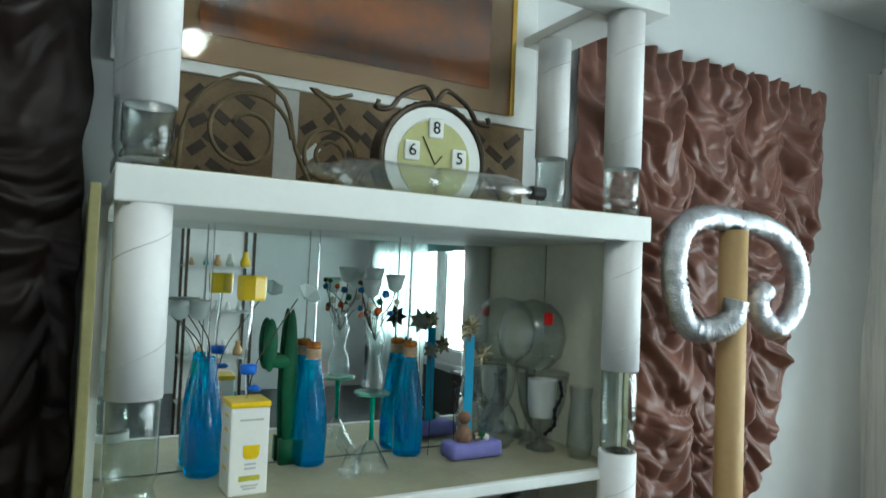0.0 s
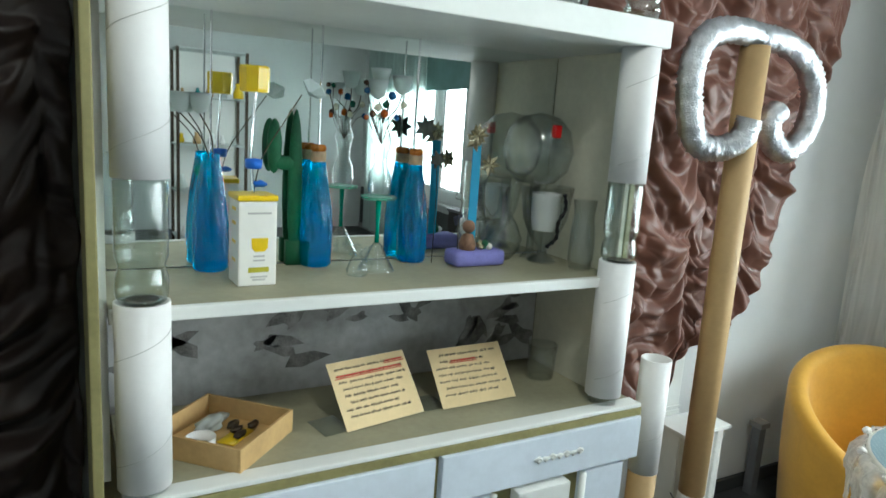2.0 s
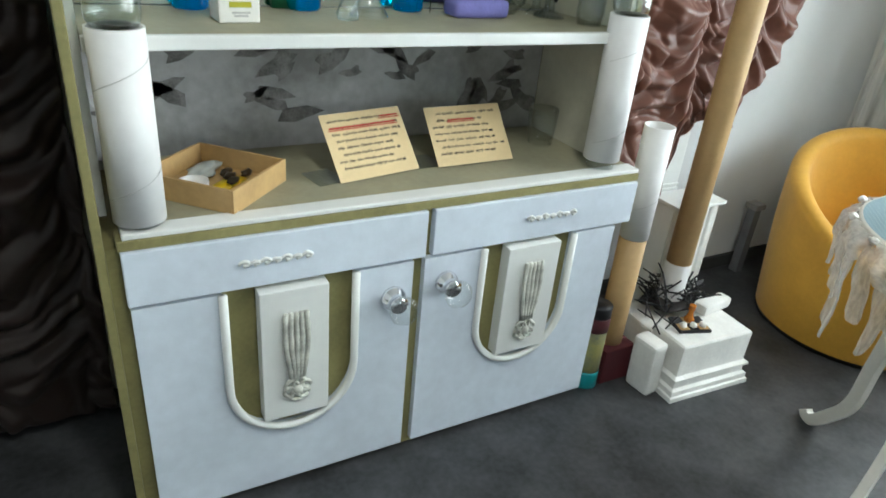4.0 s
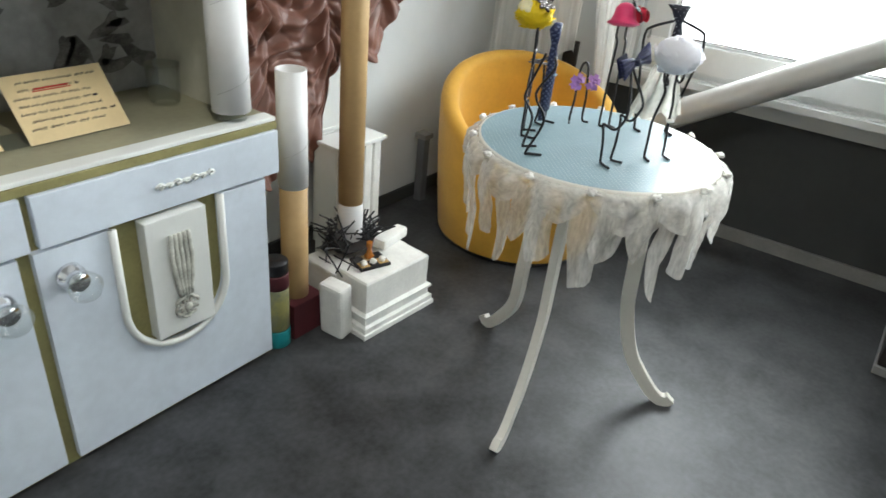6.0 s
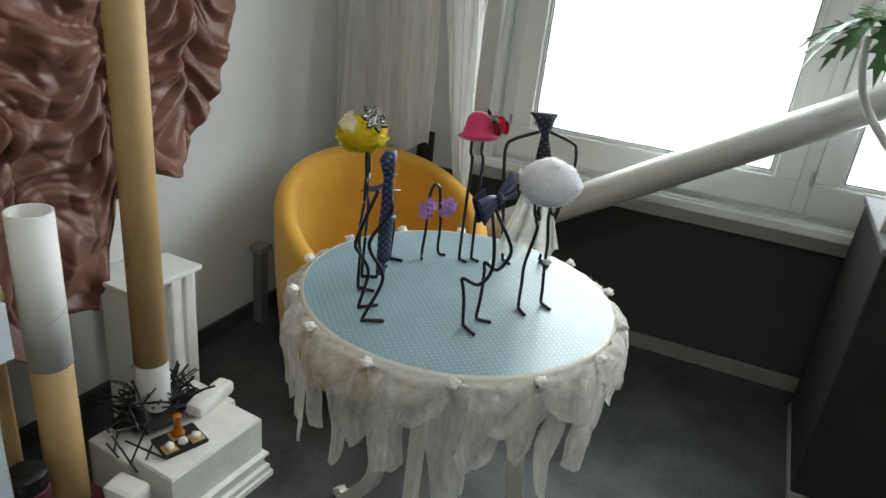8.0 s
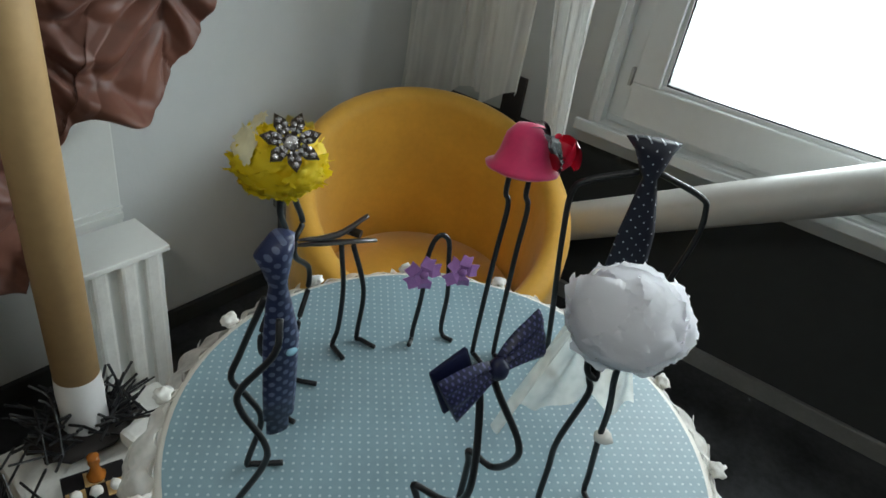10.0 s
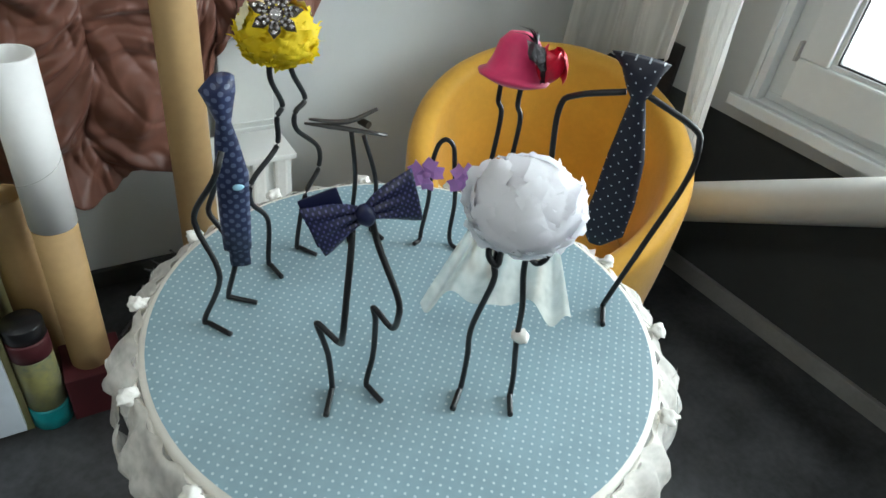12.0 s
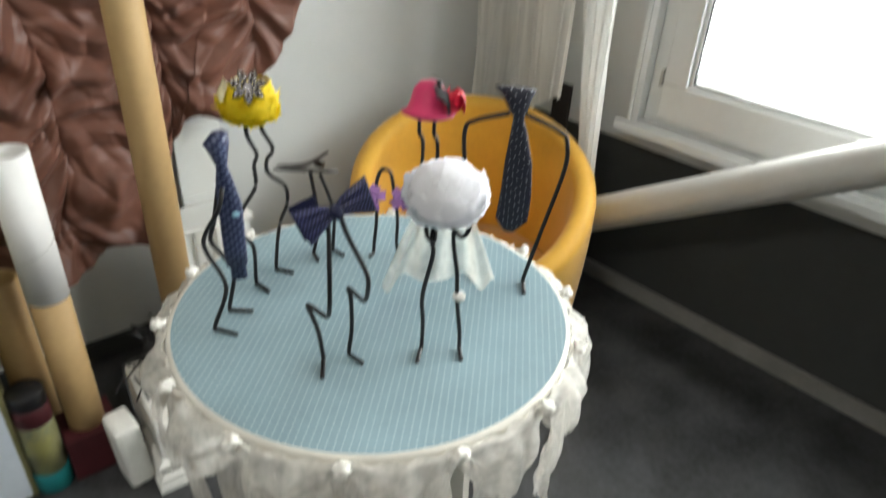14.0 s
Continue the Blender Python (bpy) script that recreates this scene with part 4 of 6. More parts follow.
tin = thing("coffee_tin", "white square tin with a yellow lid and printed yellow cup", "tin", at=(-0.993, 0.228, SZ), rz=2)
part("tin_body", box(-0.041, 0.041, -0.041, 0.041, 0.0, 0.182, 0.004), M_TINWHITE, tin)
part("lid", box(-0.043, 0.043, -0.043, 0.043, 0.1825, 0.195, 0.004), M_YELLOW, tin, "yellow lid")
lg = part("printed_cup", lathe([(0.010, 0.075), (0.017, 0.082), (0.018, 0.102), (0.0175, 0.104)], 20, m=Matrix.Translation((0.004, -0.0415, 0)) @ Matrix.Diagonal((1, 0.04, 1, 1))), M_YELLOW, tin, "printed yellow cup")
part("band", box(-0.02, 0.024, -0.0418, -0.0405, 0.030, 0.041), mat("lime_print", (0.45, 0.42, 0.03), 0.5), tin, "printed lime band")
for z, w in ((0.155, 0.025), (0.063, 0.012), (0.054, 0.012), (0.018, 0.018), (0.012, 0.014)):
    part("print_line", box(0.003 - w, 0.003 + w, -0.0418, -0.0405, z, z + 0.004), M_SEAM, tin)
for z in (0.05, 0.09, 0.13, 0.16):
    part("print_mark", box(-0.0418, -0.0405, -0.018, 0.01, z, z + 0.007), M_YELLOW, tin)
fl = thing("cup_flower", "yellow plastic cup on a metal stem with a blue cap", "flower", at=(-0.993, 0.228, 0))
part("stem", sweep([(0, 0, SZ + 0.195), (-0.006, 0, 1.38), (0.002, 0, 1.50)], 0.0032, 8, n=6), M_CHROME, fl)
part("blue_cap", lathe([(0.0, 1.338), (0.016, 1.338), (0.018, 1.345), (0.018, 1.358), (0.0, 1.36)], 22, cap=False), M_BLUECAP, fl, "blue bottle cap", True)
part("yellow_cup", lathe([(0.0, 1.497), (0.029, 1.497), (0.031, 1.503), (0.032, 1.545), (0.030, 1.550), (0.0, 1.550)], 8, cap=False), M_YELLOW, fl, "yellow cup")
part("blue_knot", blob(0.010, (0.014, 0.0, 1.306), (1.6, 1, 0.8), 0.5), M_BLUECAP, fl, "blue wire knot", True)
part("wire", sweep([(0.0, 0.0, 1.286), (0.02, 0.01, 1.36), (0.07, 0.02, 1.44), (0.11, 0.03, 1.50)], 0.0014, 6, n=6), M_DARKMETAL, fl)
part("cone_petal", lathe([(0.0, 0.0), (0.028, 0.02), (0.03, 0.024), (0.0, 0.006)], 6, m=pose(0.125, 0.03, 1.50, 40, 30, 0), cap=False), M_FROST, fl, "frosted petal")

cac = thing("cactus_ornament", "dark green flat cactus ornament with round arms", "ornament", at=(-0.875, 0.385, SZ))
bm = bmesh.new()
for (x, z, rx, rz_) in ((0.02, 0.19, 0.018, 0.19), (-0.032, 0.29, 0.018, 0.065), (-0.004, 0.25, 0.036, 0.017)):
    r = bmesh.ops.create_icosphere(bm, subdivisions=3, radius=1)
    for v in r["verts"]:
        v.co = Vector((x + v.co.x * rx, v.co.y * 0.012, z + v.co.z * rz_))
add_box(bm, 0.0, 0.06, -0.012, 0.012, 0.0, 0.06)
part("cactus_body", bm, M_CACTUS, cac, "", True)

for x, z, s in ((-0.530, 1.445, 1.0), (-0.492, 1.365, 0.75)):
    st = thing("leaf_star", "dark pointed leaf star on a wire above the blue bottle", "ornament", "leaf stars", (x, 0.33, 0))
    bm = bmesh.new()
    vs, lo = [], []
    for k in range(14):
        a, r = k * math.pi / 7, (0.034 if k % 2 == 0 else 0.019) * s
        vs.append(bm.verts.new((r * math.cos(a), 0.003 * math.sin(k * 2), z + r * math.sin(a))))
        lo.append(bm.verts.new((r * math.cos(a), 0.004 + 0.003 * math.sin(k * 2), z + r * math.sin(a))))
    bm.faces.new(vs)
    bm.faces.new(lo[::-1])
    for k in range(14):
        bm.faces.new((vs[k], vs[(k + 1) % 14], lo[(k + 1) % 14], lo[k]))
    part("star", bm, mat("dry_leaf", (0.05, 0.06, 0.045), 0.6, vary=0.3, scale=30), st)
    part("wire", sweep([(0, 0.004, z - 0.015), (0.005, 0.005, z - 0.12), (0.0, 0.0, SZ)], 0.0011, 6, n=5), M_DARKMETAL, st)

ang = thing("glass_angel", "small clear faceted glass angel on the shelf", "figurine", at=(-0.745, 0.235, SZ))
bm = bmesh.new()
add_lathe(bm, [(0.0, 0), (0.024, 0), (0.027, 0.012), (0.02, 0.03), (0.010, 0.05), (0.013, 0.062), (0.008, 0.074), (0.0, 0.078)], 9, cap=False)
add_sweep(bm, [(-0.006, 0, 0.045), (-0.03, 0.004, 0.075), (-0.028, 0.002, 0.108)], [0.012, 0.014, 0.003], 6, flat=0.4)
add_sweep(bm, [(0.006, 0, 0.045), (0.028, 0.004, 0.065), (0.04, 0.002, 0.07)], [0.012, 0.012, 0.003], 6, flat=0.4)
part("angel_body", bm, M_GLASS, ang)
gift = thing("doll_ornament", "lilac clay base with a tiny doll, blue strip and foil flowers", "ornament", at=(-0.385, 0.285, SZ))
part("clay_base", box(-0.078, 0.078, -0.036, 0.036, 0.0, 0.044, 0.014), M_PURPLE, gift, "lilac clay base", True)
part("blue_strip", box(-0.022, 0.004, 0.010, 0.013, 0.044, 0.32, 0.001), mat("turquoise_card", (0.02, 0.36, 0.62), 0.4, vary=0.05), gift, "turquoise card strip")
M_FOILFL = mat("iridescent_foil", (0.7, 0.62, 0.42), 0.15, 0.9, vary=0.25, scale=60, bump=0.8, bscale=120)
random.seed(3)
for cx, cz, n in ((-0.012, 0.345, 9), (0.032, 0.268, 7), (-0.02, 0.33, 5)):
    for k in range(n):
        a = 2 * math.pi * k / n
        bm = bmesh.new()
        p = [(0, 0, 0), (0.012, 0.004, 0.009), (0.032, random.uniform(-0.01, 0.006), 0), (0.012, 0.004, -0.009)]
        m = Matrix.Translation((cx, 0.006, cz)) @ pose(0, 0, 0, 0, 360 * k / n, 0)
        bm.faces.new([bm.verts.new(m @ Vector(q)) for q in p])
        thicken(part("foil_petal", bm, M_FOILFL, gift, "gold foil petal"), 0.0015)
bm = bmesh.new()
add_lathe(bm, [(0.0, 0.045), (0.022, 0.045), (0.024, 0.06), (0.014, 0.085), (0.0, 0.09)], 16, (-0.032, -0.01, 0), cap=False)
bmesh.ops.create_icosphere(bm, subdivisions=2, radius=0.018, matrix=Matrix.Translation((-0.032, -0.012, 0.106)))
doll = part("figurine", bm, mat("brown_clay", (0.30, 0.16, 0.10), 0.6, vary=0.3, scale=50), None, "", True)
doll.matrix_world = gift.matrix_world
tagged(doll, "small brown clay figurine on the lilac base", "figurine")
for k in range(5):
    part("bead", blob(0.010, (0.004 + 0.014 * (k % 3), -0.018 + 0.006 * (k % 2), 0.052 + 0.009 * (k // 3)), lump=0.3), (M_FOILFL, M_CACTUS, M_KNOT)[k % 3], gift, "small coloured bead", True)
part("wire_curl", sweep([(-0.055, 0.0, 0.044), (-0.058, 0, 0.12), (-0.05, 0, 0.17), (-0.07, 0, 0.18), (-0.062, 0, 0.2), (-0.052, 0, 0.19)], 0.0012, 6, n=6), M_DARKMETAL, gift)


def glass_thing(name, label, x, y, prof, extra=None):
    g = thing(name, label, "glass", "clear glassware", (x, y, SZ))
    part("glass_body", lathe(hollow(prof, 0.003), 36, cap=False), M_GLASS, g, "", True)
    return g


gob = glass_thing("glass_goblet", "large clear glass goblet with a wide bowl", -0.158, 0.285, [(0.0, 0.0), (0.042, 0.0), (0.040, 0.006), (0.015, 0.018), (0.013, 0.040), (0.040, 0.070), (0.062, 0.12), (0.070, 0.17), (0.076, 0.215)])
part("paper_slip", lathe([(0.034, 0.09), (0.040, 0.13), (0.041, 0.195)], 20, cap=False), M_TUBEWHITE, gob, "white paper inside the glass", True)
part("bead_string", sweep([(0.0, -0.078, 0.20), (0.012, -0.072, 0.16), (-0.004, -0.065, 0.12), (0.008, -0.048, 0.075), (0.0, -0.020, 0.045)], [0.004 if i % 3 else 0.007 for i in range(25)], 8, n=6), M_BLACK, gob, "black bead string", True)
dome = glass_thing("glass_dome", "round clear glass globe vase with a red bead", -0.165, 0.335, [(0.018, 0.215), (0.055, 0.222), (0.088, 0.255), (0.101, 0.31), (0.088, 0.37), (0.055, 0.405), (0.0, 0.418)])
part("stand", lathe(hollow([(0.03, 0.0), (0.012, 0.02), (0.01, 0.12), (0.016, 0.214)]), 24, cap=False), M_GLASS, dome, "", True)
part("red_bead", box(-0.022, 0.000, -0.099, -0.081, 0.35, 0.385, 0.004), mat("red_plastic", (0.6, 0.01, 0.01), 0.3), dome, "red bead")
glass_thing("glass_decanter", "clear glass decanter with a round body", -0.262, 0.345, [(0.0, 0.0), (0.03, 0.0), (0.055, 0.03), (0.06, 0.06), (0.045, 0.10), (0.018, 0.14), (0.014, 0.19), (0.02, 0.205)])
glass_thing("glass_jug", "tall clear glass jug at the end of the shelf", -0.110, 0.175, [(0.0, 0.0), (0.03, 0.0), (0.036, 0.03), (0.034, 0.1), (0.028, 0.15), (0.033, 0.19)])

# ---- things on the counter ----
CZ = 0.7485
tray = thing("wooden_tray", "shallow square plywood tray with bits and a white lid inside", "tray", at=(-1.062, 0.185, 0.7455), rz=45)
part("bottom", box(-0.10, 0.10, -0.105, 0.105, 0.0, 0.005), M_BOXWOOD, tray)
for q in ((-0.106, 0.106, -0.112, -0.1055), (-0.106, 0.106, 0.1055, 0.112), (-0.106, -0.1002, -0.1053, 0.1053), (0.1002, 0.106, -0.1053, 0.1053)):
    part("side", box(*q, 0.0, 0.052, 0.001), M_BOXWOOD, tray)
def on_tray(name, label, cat, bm, material):
    o = part(name, bm, material, None, "", True)
    o.matrix_world = tray.matrix_world
    return tagged(o, label, cat)
on_tray("jar_lid", "white round plastic jar lid in the tray", "lid", lathe(hollow([(0.030, 0.006), (0.032, 0.03)]), 28, (-0.05, 0.02, 0), cap=False), M_TUBEWHITE)
on_tray("plastic_packet", "crumpled clear packet of dark bits in the tray", "packet", blob(0.045, (0.03, 0.05, 0.02), (1.1, 0.5, 0.35), 0.5, 3, 20), M_FROST)
on_tray("orange_scrap", "orange paper scrap in the tray", "paper", box(-0.02, 0.06, -0.04, 0.0, 0.006, 0.009), M_YELLOW)
for k in range(4):
    on_tray("dark_scrap", "small dark scrap lying in the tray", "scrap", blob(0.013, (0.02 + 0.018 * k, -0.03 + 0.02 * (k % 3), 0.015), (1.4, 0.8, 0.6), 0.5, 2, 30), M_DARKMETAL)


def note_card(bl, br, lean, h, label, red_rows, lines, seed):
    bl, br = Vector(bl), Vector(br)
    w = (br - bl).length
    ang_z = math.degrees(math.atan2(br.y - bl.y, br.x - bl.x))
    c = thing("note_card", label, "card", "handwritten notes", bl, ang_z)
    m = pose(0, 0, 0.003, -lean, 0, 0)
    part("card", box(0, w, 0, 0.0015, 0.0, h, 0.0, m), M_CARD, c)
    random.seed(seed)
    for k in range(lines):
        z = h - 0.022 - k * (h - 0.034) / lines
        x = 0.012 + random.uniform(0, 0.02)
        end = w - random.uniform(0.012, 0.07)
        while x < end:
            ln = random.uniform(0.012, 0.034)
            n = max(3, int(ln / 0.0022))
            xe = min(x + ln, end)
            pts = [m @ Vector((x + (xe - x) * q / n, -0.0004, z + 0.0019 + (0.0034 if q % 2 else -0.0026) * random.uniform(0.5, 1.25))) for q in range(n + 1)]
            part("ink_stroke", sweep(pts, 0.0009, 4), M_INK, c)
            x += ln + random.uniform(0.004, 0.009)
        for rr, a, b in red_rows:
            if rr == k:
                part("red_underline", box(a * w, b * w, -0.0010, 0.0, z - 0.0045, z - 0.0022, 0.0, m), M_RED, c, "red pen underline")
                part("red_word", box(a * w + 0.004, b * w - 0.004, -0.0012, 0.0, z, z + 0.004, 0.0, m), M_RED, c, "red pen word")
    st = bmesh.new()
    add_box(st, w * 0.1, w * 0.5, 0.002, 0.0035, 0.0, h * 0.55, 0.0, m)
    add_box(st, -0.05, 0.02, 0.01, 0.10, 0.0, 0.0015)
    part("card_stand", st, M_CLEAR, c, "clear plastic stand")
    return c


note_card((-0.798, 0.120, CZ - 0.002), (-0.578, 0.160, CZ - 0.002), 40, 0.168, "cream card with handwritten lines and red underlining", ((0, 0.7, 0.97), (1, 0.05, 0.92)), 8, 21)
note_card((-0.528, 0.152, CZ - 0.002), (-0.300, 0.158, CZ - 0.002), 40, 0.160, "cream card with handwritten lines and one red title", ((1, 0.25, 0.62),), 7, 22)

tum = thing("glass_tumbler", "ribbed clear glass tumbler on the counter", "glass", at=(-0.145, 0.255, 0.7455))
bm = bmesh.new()
rings = add_lathe(bm, hollow([(0.030, 0.0), (0.036, 0.006), (0.040, 0.05), (0.042, 0.105)], 0.003), 48, cap=False)
for ring in rings[:4]:
    for j, v in enumerate(ring):
        f = 1 + 0.025 * (1 if j % 4 < 2 else -1)
        v.co.x *= f
        v.co.y *= f
part("glass_body", bm, M_GLASS, tum, "", True)

# ---- things on top of the hutch ----
TOPZ = 1.7422
pic = thing("framed_picture", "large abstract orange and grey picture with brown mount and gold edge", "picture")
part("backing", box(-1.29, -0.108, 0.436, 0.4595, 2.028, 2.74, 0.003), M_CORNICE, pic, "white backing frame")
part("mount", box(-1.275, -0.212, 0.428, 0.4355, 2.056, 2.73), mat("brown_mount", (0.30, 0.185, 0.085), 0.5, vary=0.06), pic, "brown mount board")
part("gold_edge", box(-0.2115, -0.196, 0.420, 0.4355, 2.056, 2.73, 0.003), M_GOLD, pic, "thin gold edge")
M_ART = mat("abstract_art", (0.36, 0.12, 0.03), 0.25, vary=0.2, scale=5, color2=(0.07, 0.055, 0.05), coat=0.3)
part("artwork", box(-1.105, -0.285, 0.4245, 0.4278, 2.125, 2.70), M_ART, pic, "orange and grey abstract painting")

gl = part("glass", box(-1.27, -0.2125, 0.4205, 0.4235, 2.058, 2.728), M_PANE, pic, "picture glass")
gl.visible_shadow = False

pat = thing("mosaic_panel", "brown and cream chequered paper panel behind the clock", "panel")
part("panel", box(-1.25, -0.14, 0.445, 0.4595, 1.743, 2.027), mat("brown_paper", (0.19, 0.125, 0.06), 0.6, vary=0.2, scale=12), pat)
random.seed(12)
M_CHIPDARK = mat("dark_brown_chip", (0.045, 0.026, 0.012), 0.6, vary=0.2, scale=20)
for i in range(19):
    for j in range(4):
        x, z = -1.215 + i * 0.057 + random.uniform(-0.008, 0.008), 1.785 + j * 0.066 + 0.02 * (i % 2)
        if -0.935 < x < -0.825 or z > 2.0:
            continue
        turn = (38 if (i // 3) % 2 else -40) + random.uniform(-8, 8)
        hl = random.uniform(0.020, 0.034)
        part("chip", box(-hl, hl, 0.4425, 0.4448, -0.0115, 0.0115, 0.0, Matrix.Translation((x, 0, z)) @ pose(0, 0, 0, 0, turn, 0)), M_CORNICE if (i * 5 + j) % 9 == 0 else M_CHIPDARK, pat)
part("upright", box(-0.91, -0.85, 0.440, 0.4447, 1.743, 2.027), M_SEAM, pat, "grey upright strip")

scr = thing("iron_scroll", "curled bronze iron scrollwork standing on the hutch", "ornament", at=(-1.02, 0.24, 0))
for pts in ([(0.10 * math.cos(a) * (1 - a / 14), 0, 1.86 + 0.10 * math.sin(a) * (1 - a / 14)) for a in [i * 0.35 for i in range(26)]],
            [(0.19 + 0.07 * math.cos(a) * (1 - a / 16), 0.01, 1.83 + 0.075 * math.sin(a) * (1 - a / 16)) for a in [i * 0.35 for i in range(30)]],
            [(-0.14, 0, TOPZ), (-0.12, 0, 1.9), (-0.02, 0, 1.99), (0.08, 0, 1.95), (0.11, 0, 1.84), (0.16, 0, TOPZ)],
            [(0.22, 0.0, 1.90), (0.19, 0, 1.95), (0.14, 0, 1.985), (0.19, 0, 1.97), (0.24, 0, 1.985)]):
    part("scroll", sweep(pts, 0.0052, 8, n=3), mat("antique_brass", (0.13, 0.095, 0.045), 0.55, 0.3, vary=0.2, scale=30), scr, "", True)

clock = thing("mantel_clock", "half-round mantel clock with ornate dark rim and green dial", "clock", at=(-0.578, 0.20, 0))
CC, CR = 1.846, 0.143
a0 = math.asin((TOPZ - CC) / CR)


def half_disc(r, y0, y1, c=CC, base=TOPZ):
    b0 = math.asin(max(-1.0, (base - c) / r))
    pts = [(r * math.cos(b0 + (math.pi - 2 * b0) * i / 40), c + r * math.sin(b0 + (math.pi - 2 * b0) * i / 40)) for i in range(41)]
    bm = bmesh.new()
    a = [bm.verts.new((x, y0, z)) for x, z in pts]
    b = [bm.verts.new((x, y1, z)) for x, z in pts]
    bm.faces.new(a)
    bm.faces.new(b[::-1])
    for i in range(41):
        bm.faces.new((a[i], a[(i + 1) % 41], b[(i + 1) % 41], b[i]))
    return bm


part("case", half_disc(CR, 0.0, 0.06), M_DARKMETAL, clock)
part("white_ring", half_disc(CR - 0.012, -0.004, -0.0002), M_CORNICE, clock, "white ring")
part("dial", half_disc(0.098, -0.007, -0.0042), mat("lime_dial", (0.50, 0.50, 0.22), 0.5, vary=0.1), clock, "pale green dial")
bm = bmesh.new()
rim = [((CR - 0.002) * math.cos(a0 + (math.pi - 2 * a0) * i / 60), -0.002, CC + (CR - 0.002) * math.sin(a0 + (math.pi - 2 * a0) * i / 60)) for i in range(61)]
add_sweep(bm, rim, [0.008 if i % 2 else 0.0055 for i in range(61)], 8)
part("rim", bm, M_DARKMETAL, clock, "dark ornate rim", True)
for sx in (-1, 1):
    part("crest", sweep([(0, 0, CC + CR), (sx * 0.03, 0, CC + CR + 0.035), (sx * 0.09, 0, CC + CR + 0.005), (sx * 0.12, 0, CC + CR - 0.03), (sx * 0.155, 0, CC + CR - 0.035), (sx * 0.15, 0, CC + CR - 0.015)], 0.006, 8, n=6, rough=0.25), M_DARKMETAL, clock, "curled crest", True)
    part("scroll_side", sweep([(sx * 0.15, 0, CC - 0.02), (sx * 0.185, 0, CC - 0.05), (sx * 0.21, 0, TOPZ + 0.01)], 0.008, 8, n=5, rough=0.3), M_DARKMETAL, clock, "curled side scroll", True)


def numeral(text, x, z, parent):
    t = part("number_tile", box(x - 0.020, x + 0.020, -0.0125, -0.0072, z - 0.024, z + 0.024, 0.004), M_CORNICE, parent, "white number tile")
    cu = bpy.data.curves.new("numeral", "FONT")
    cu.body, cu.size, cu.align_x, cu.align_y, cu.extrude = text, 0.042, "CENTER", "CENTER", 0.0008
    tmp = bpy.data.objects.new("numeral", cu)
    me = bpy.data.meshes.new_from_object(tmp)
    bpy.data.objects.remove(tmp)
    me.materials.append(M_BLACK)
    me.transform(pose(x, -0.0138, z, 90, 0, 0))
    o = new("numeral", me)
    o.parent = t


numeral("8", 0.0, CC + 0.078, clock)
numeral("6", -0.063, CC + 0.018, clock)
numeral("5", 0.066, CC + 0.010, clock)
part("clock_hand", sweep([(0, -0.0095, CC - 0.01), (-0.035, -0.0095, CC + 0.055)], 0.0015, 6), M_DARKMETAL, clock)
part("clock_hand", sweep([(0, -0.0095, CC - 0.01), (0.018, -0.0095, CC + 0.012)], 0.0018, 6), M_DARKMETAL, clock)

LAY = [(0.0, 0.0), (0.028, 0.0), (0.033, 0.006), (0.034, 0.03), (0.034, 0.18), (0.028, 0.215), (0.014, 0.24), (0.012, 0.285), (0.015, 0.29)]
for x, y, turn, capped in ((-0.640, 0.075, -90, False), (-0.635, 0.075, 90, True)):
    b = thing("lying_bottle", "clear empty glass bottle lying on the hutch" + (" with a black cap" if capped else ""), "bottle", "lying bottles", (x, y, TOPZ + 0.034))
    m = pose(0, 0, 0, 0, turn, 0)
    part("bottle", lathe(hollow(LAY, 0.003), 28, m=m, cap=False), M_GLASS, b, "", True)
    if capped:
        part("cap", lathe([(0.0, 0.262), (0.017, 0.262), (0.017, 0.298), (0.0, 0.298)], 22, m=m, cap=False), M_BLACK, b, "black screw cap")

# ---- wire figures on the table ----
WZ = TZ + 0.0035


def wire(parent, pts, r=0.0032, n=7):
    return part("wire_leg", sweep(pts, r, 8, n=n), M_BLACK, parent, "", True)


M_NAVYDOT = dots_mat("navy_dotted_silk", (0.008, 0.009, 0.022), (0.45, 0.47, 0.52), 0.0105, 0.0010, rough=0.55)
M_PAISLEY = dots_mat("navy_medallion_silk", (0.016, 0.024, 0.075), (0.10, 0.12, 0.20), 0.0085, 0.0026, rough=0.42)
M_BOWSILK = dots_mat("navy_figured_silk", (0.010, 0.013, 0.048), (0.075, 0.075, 0.20), 0.0052, 0.0013, rough=0.45)


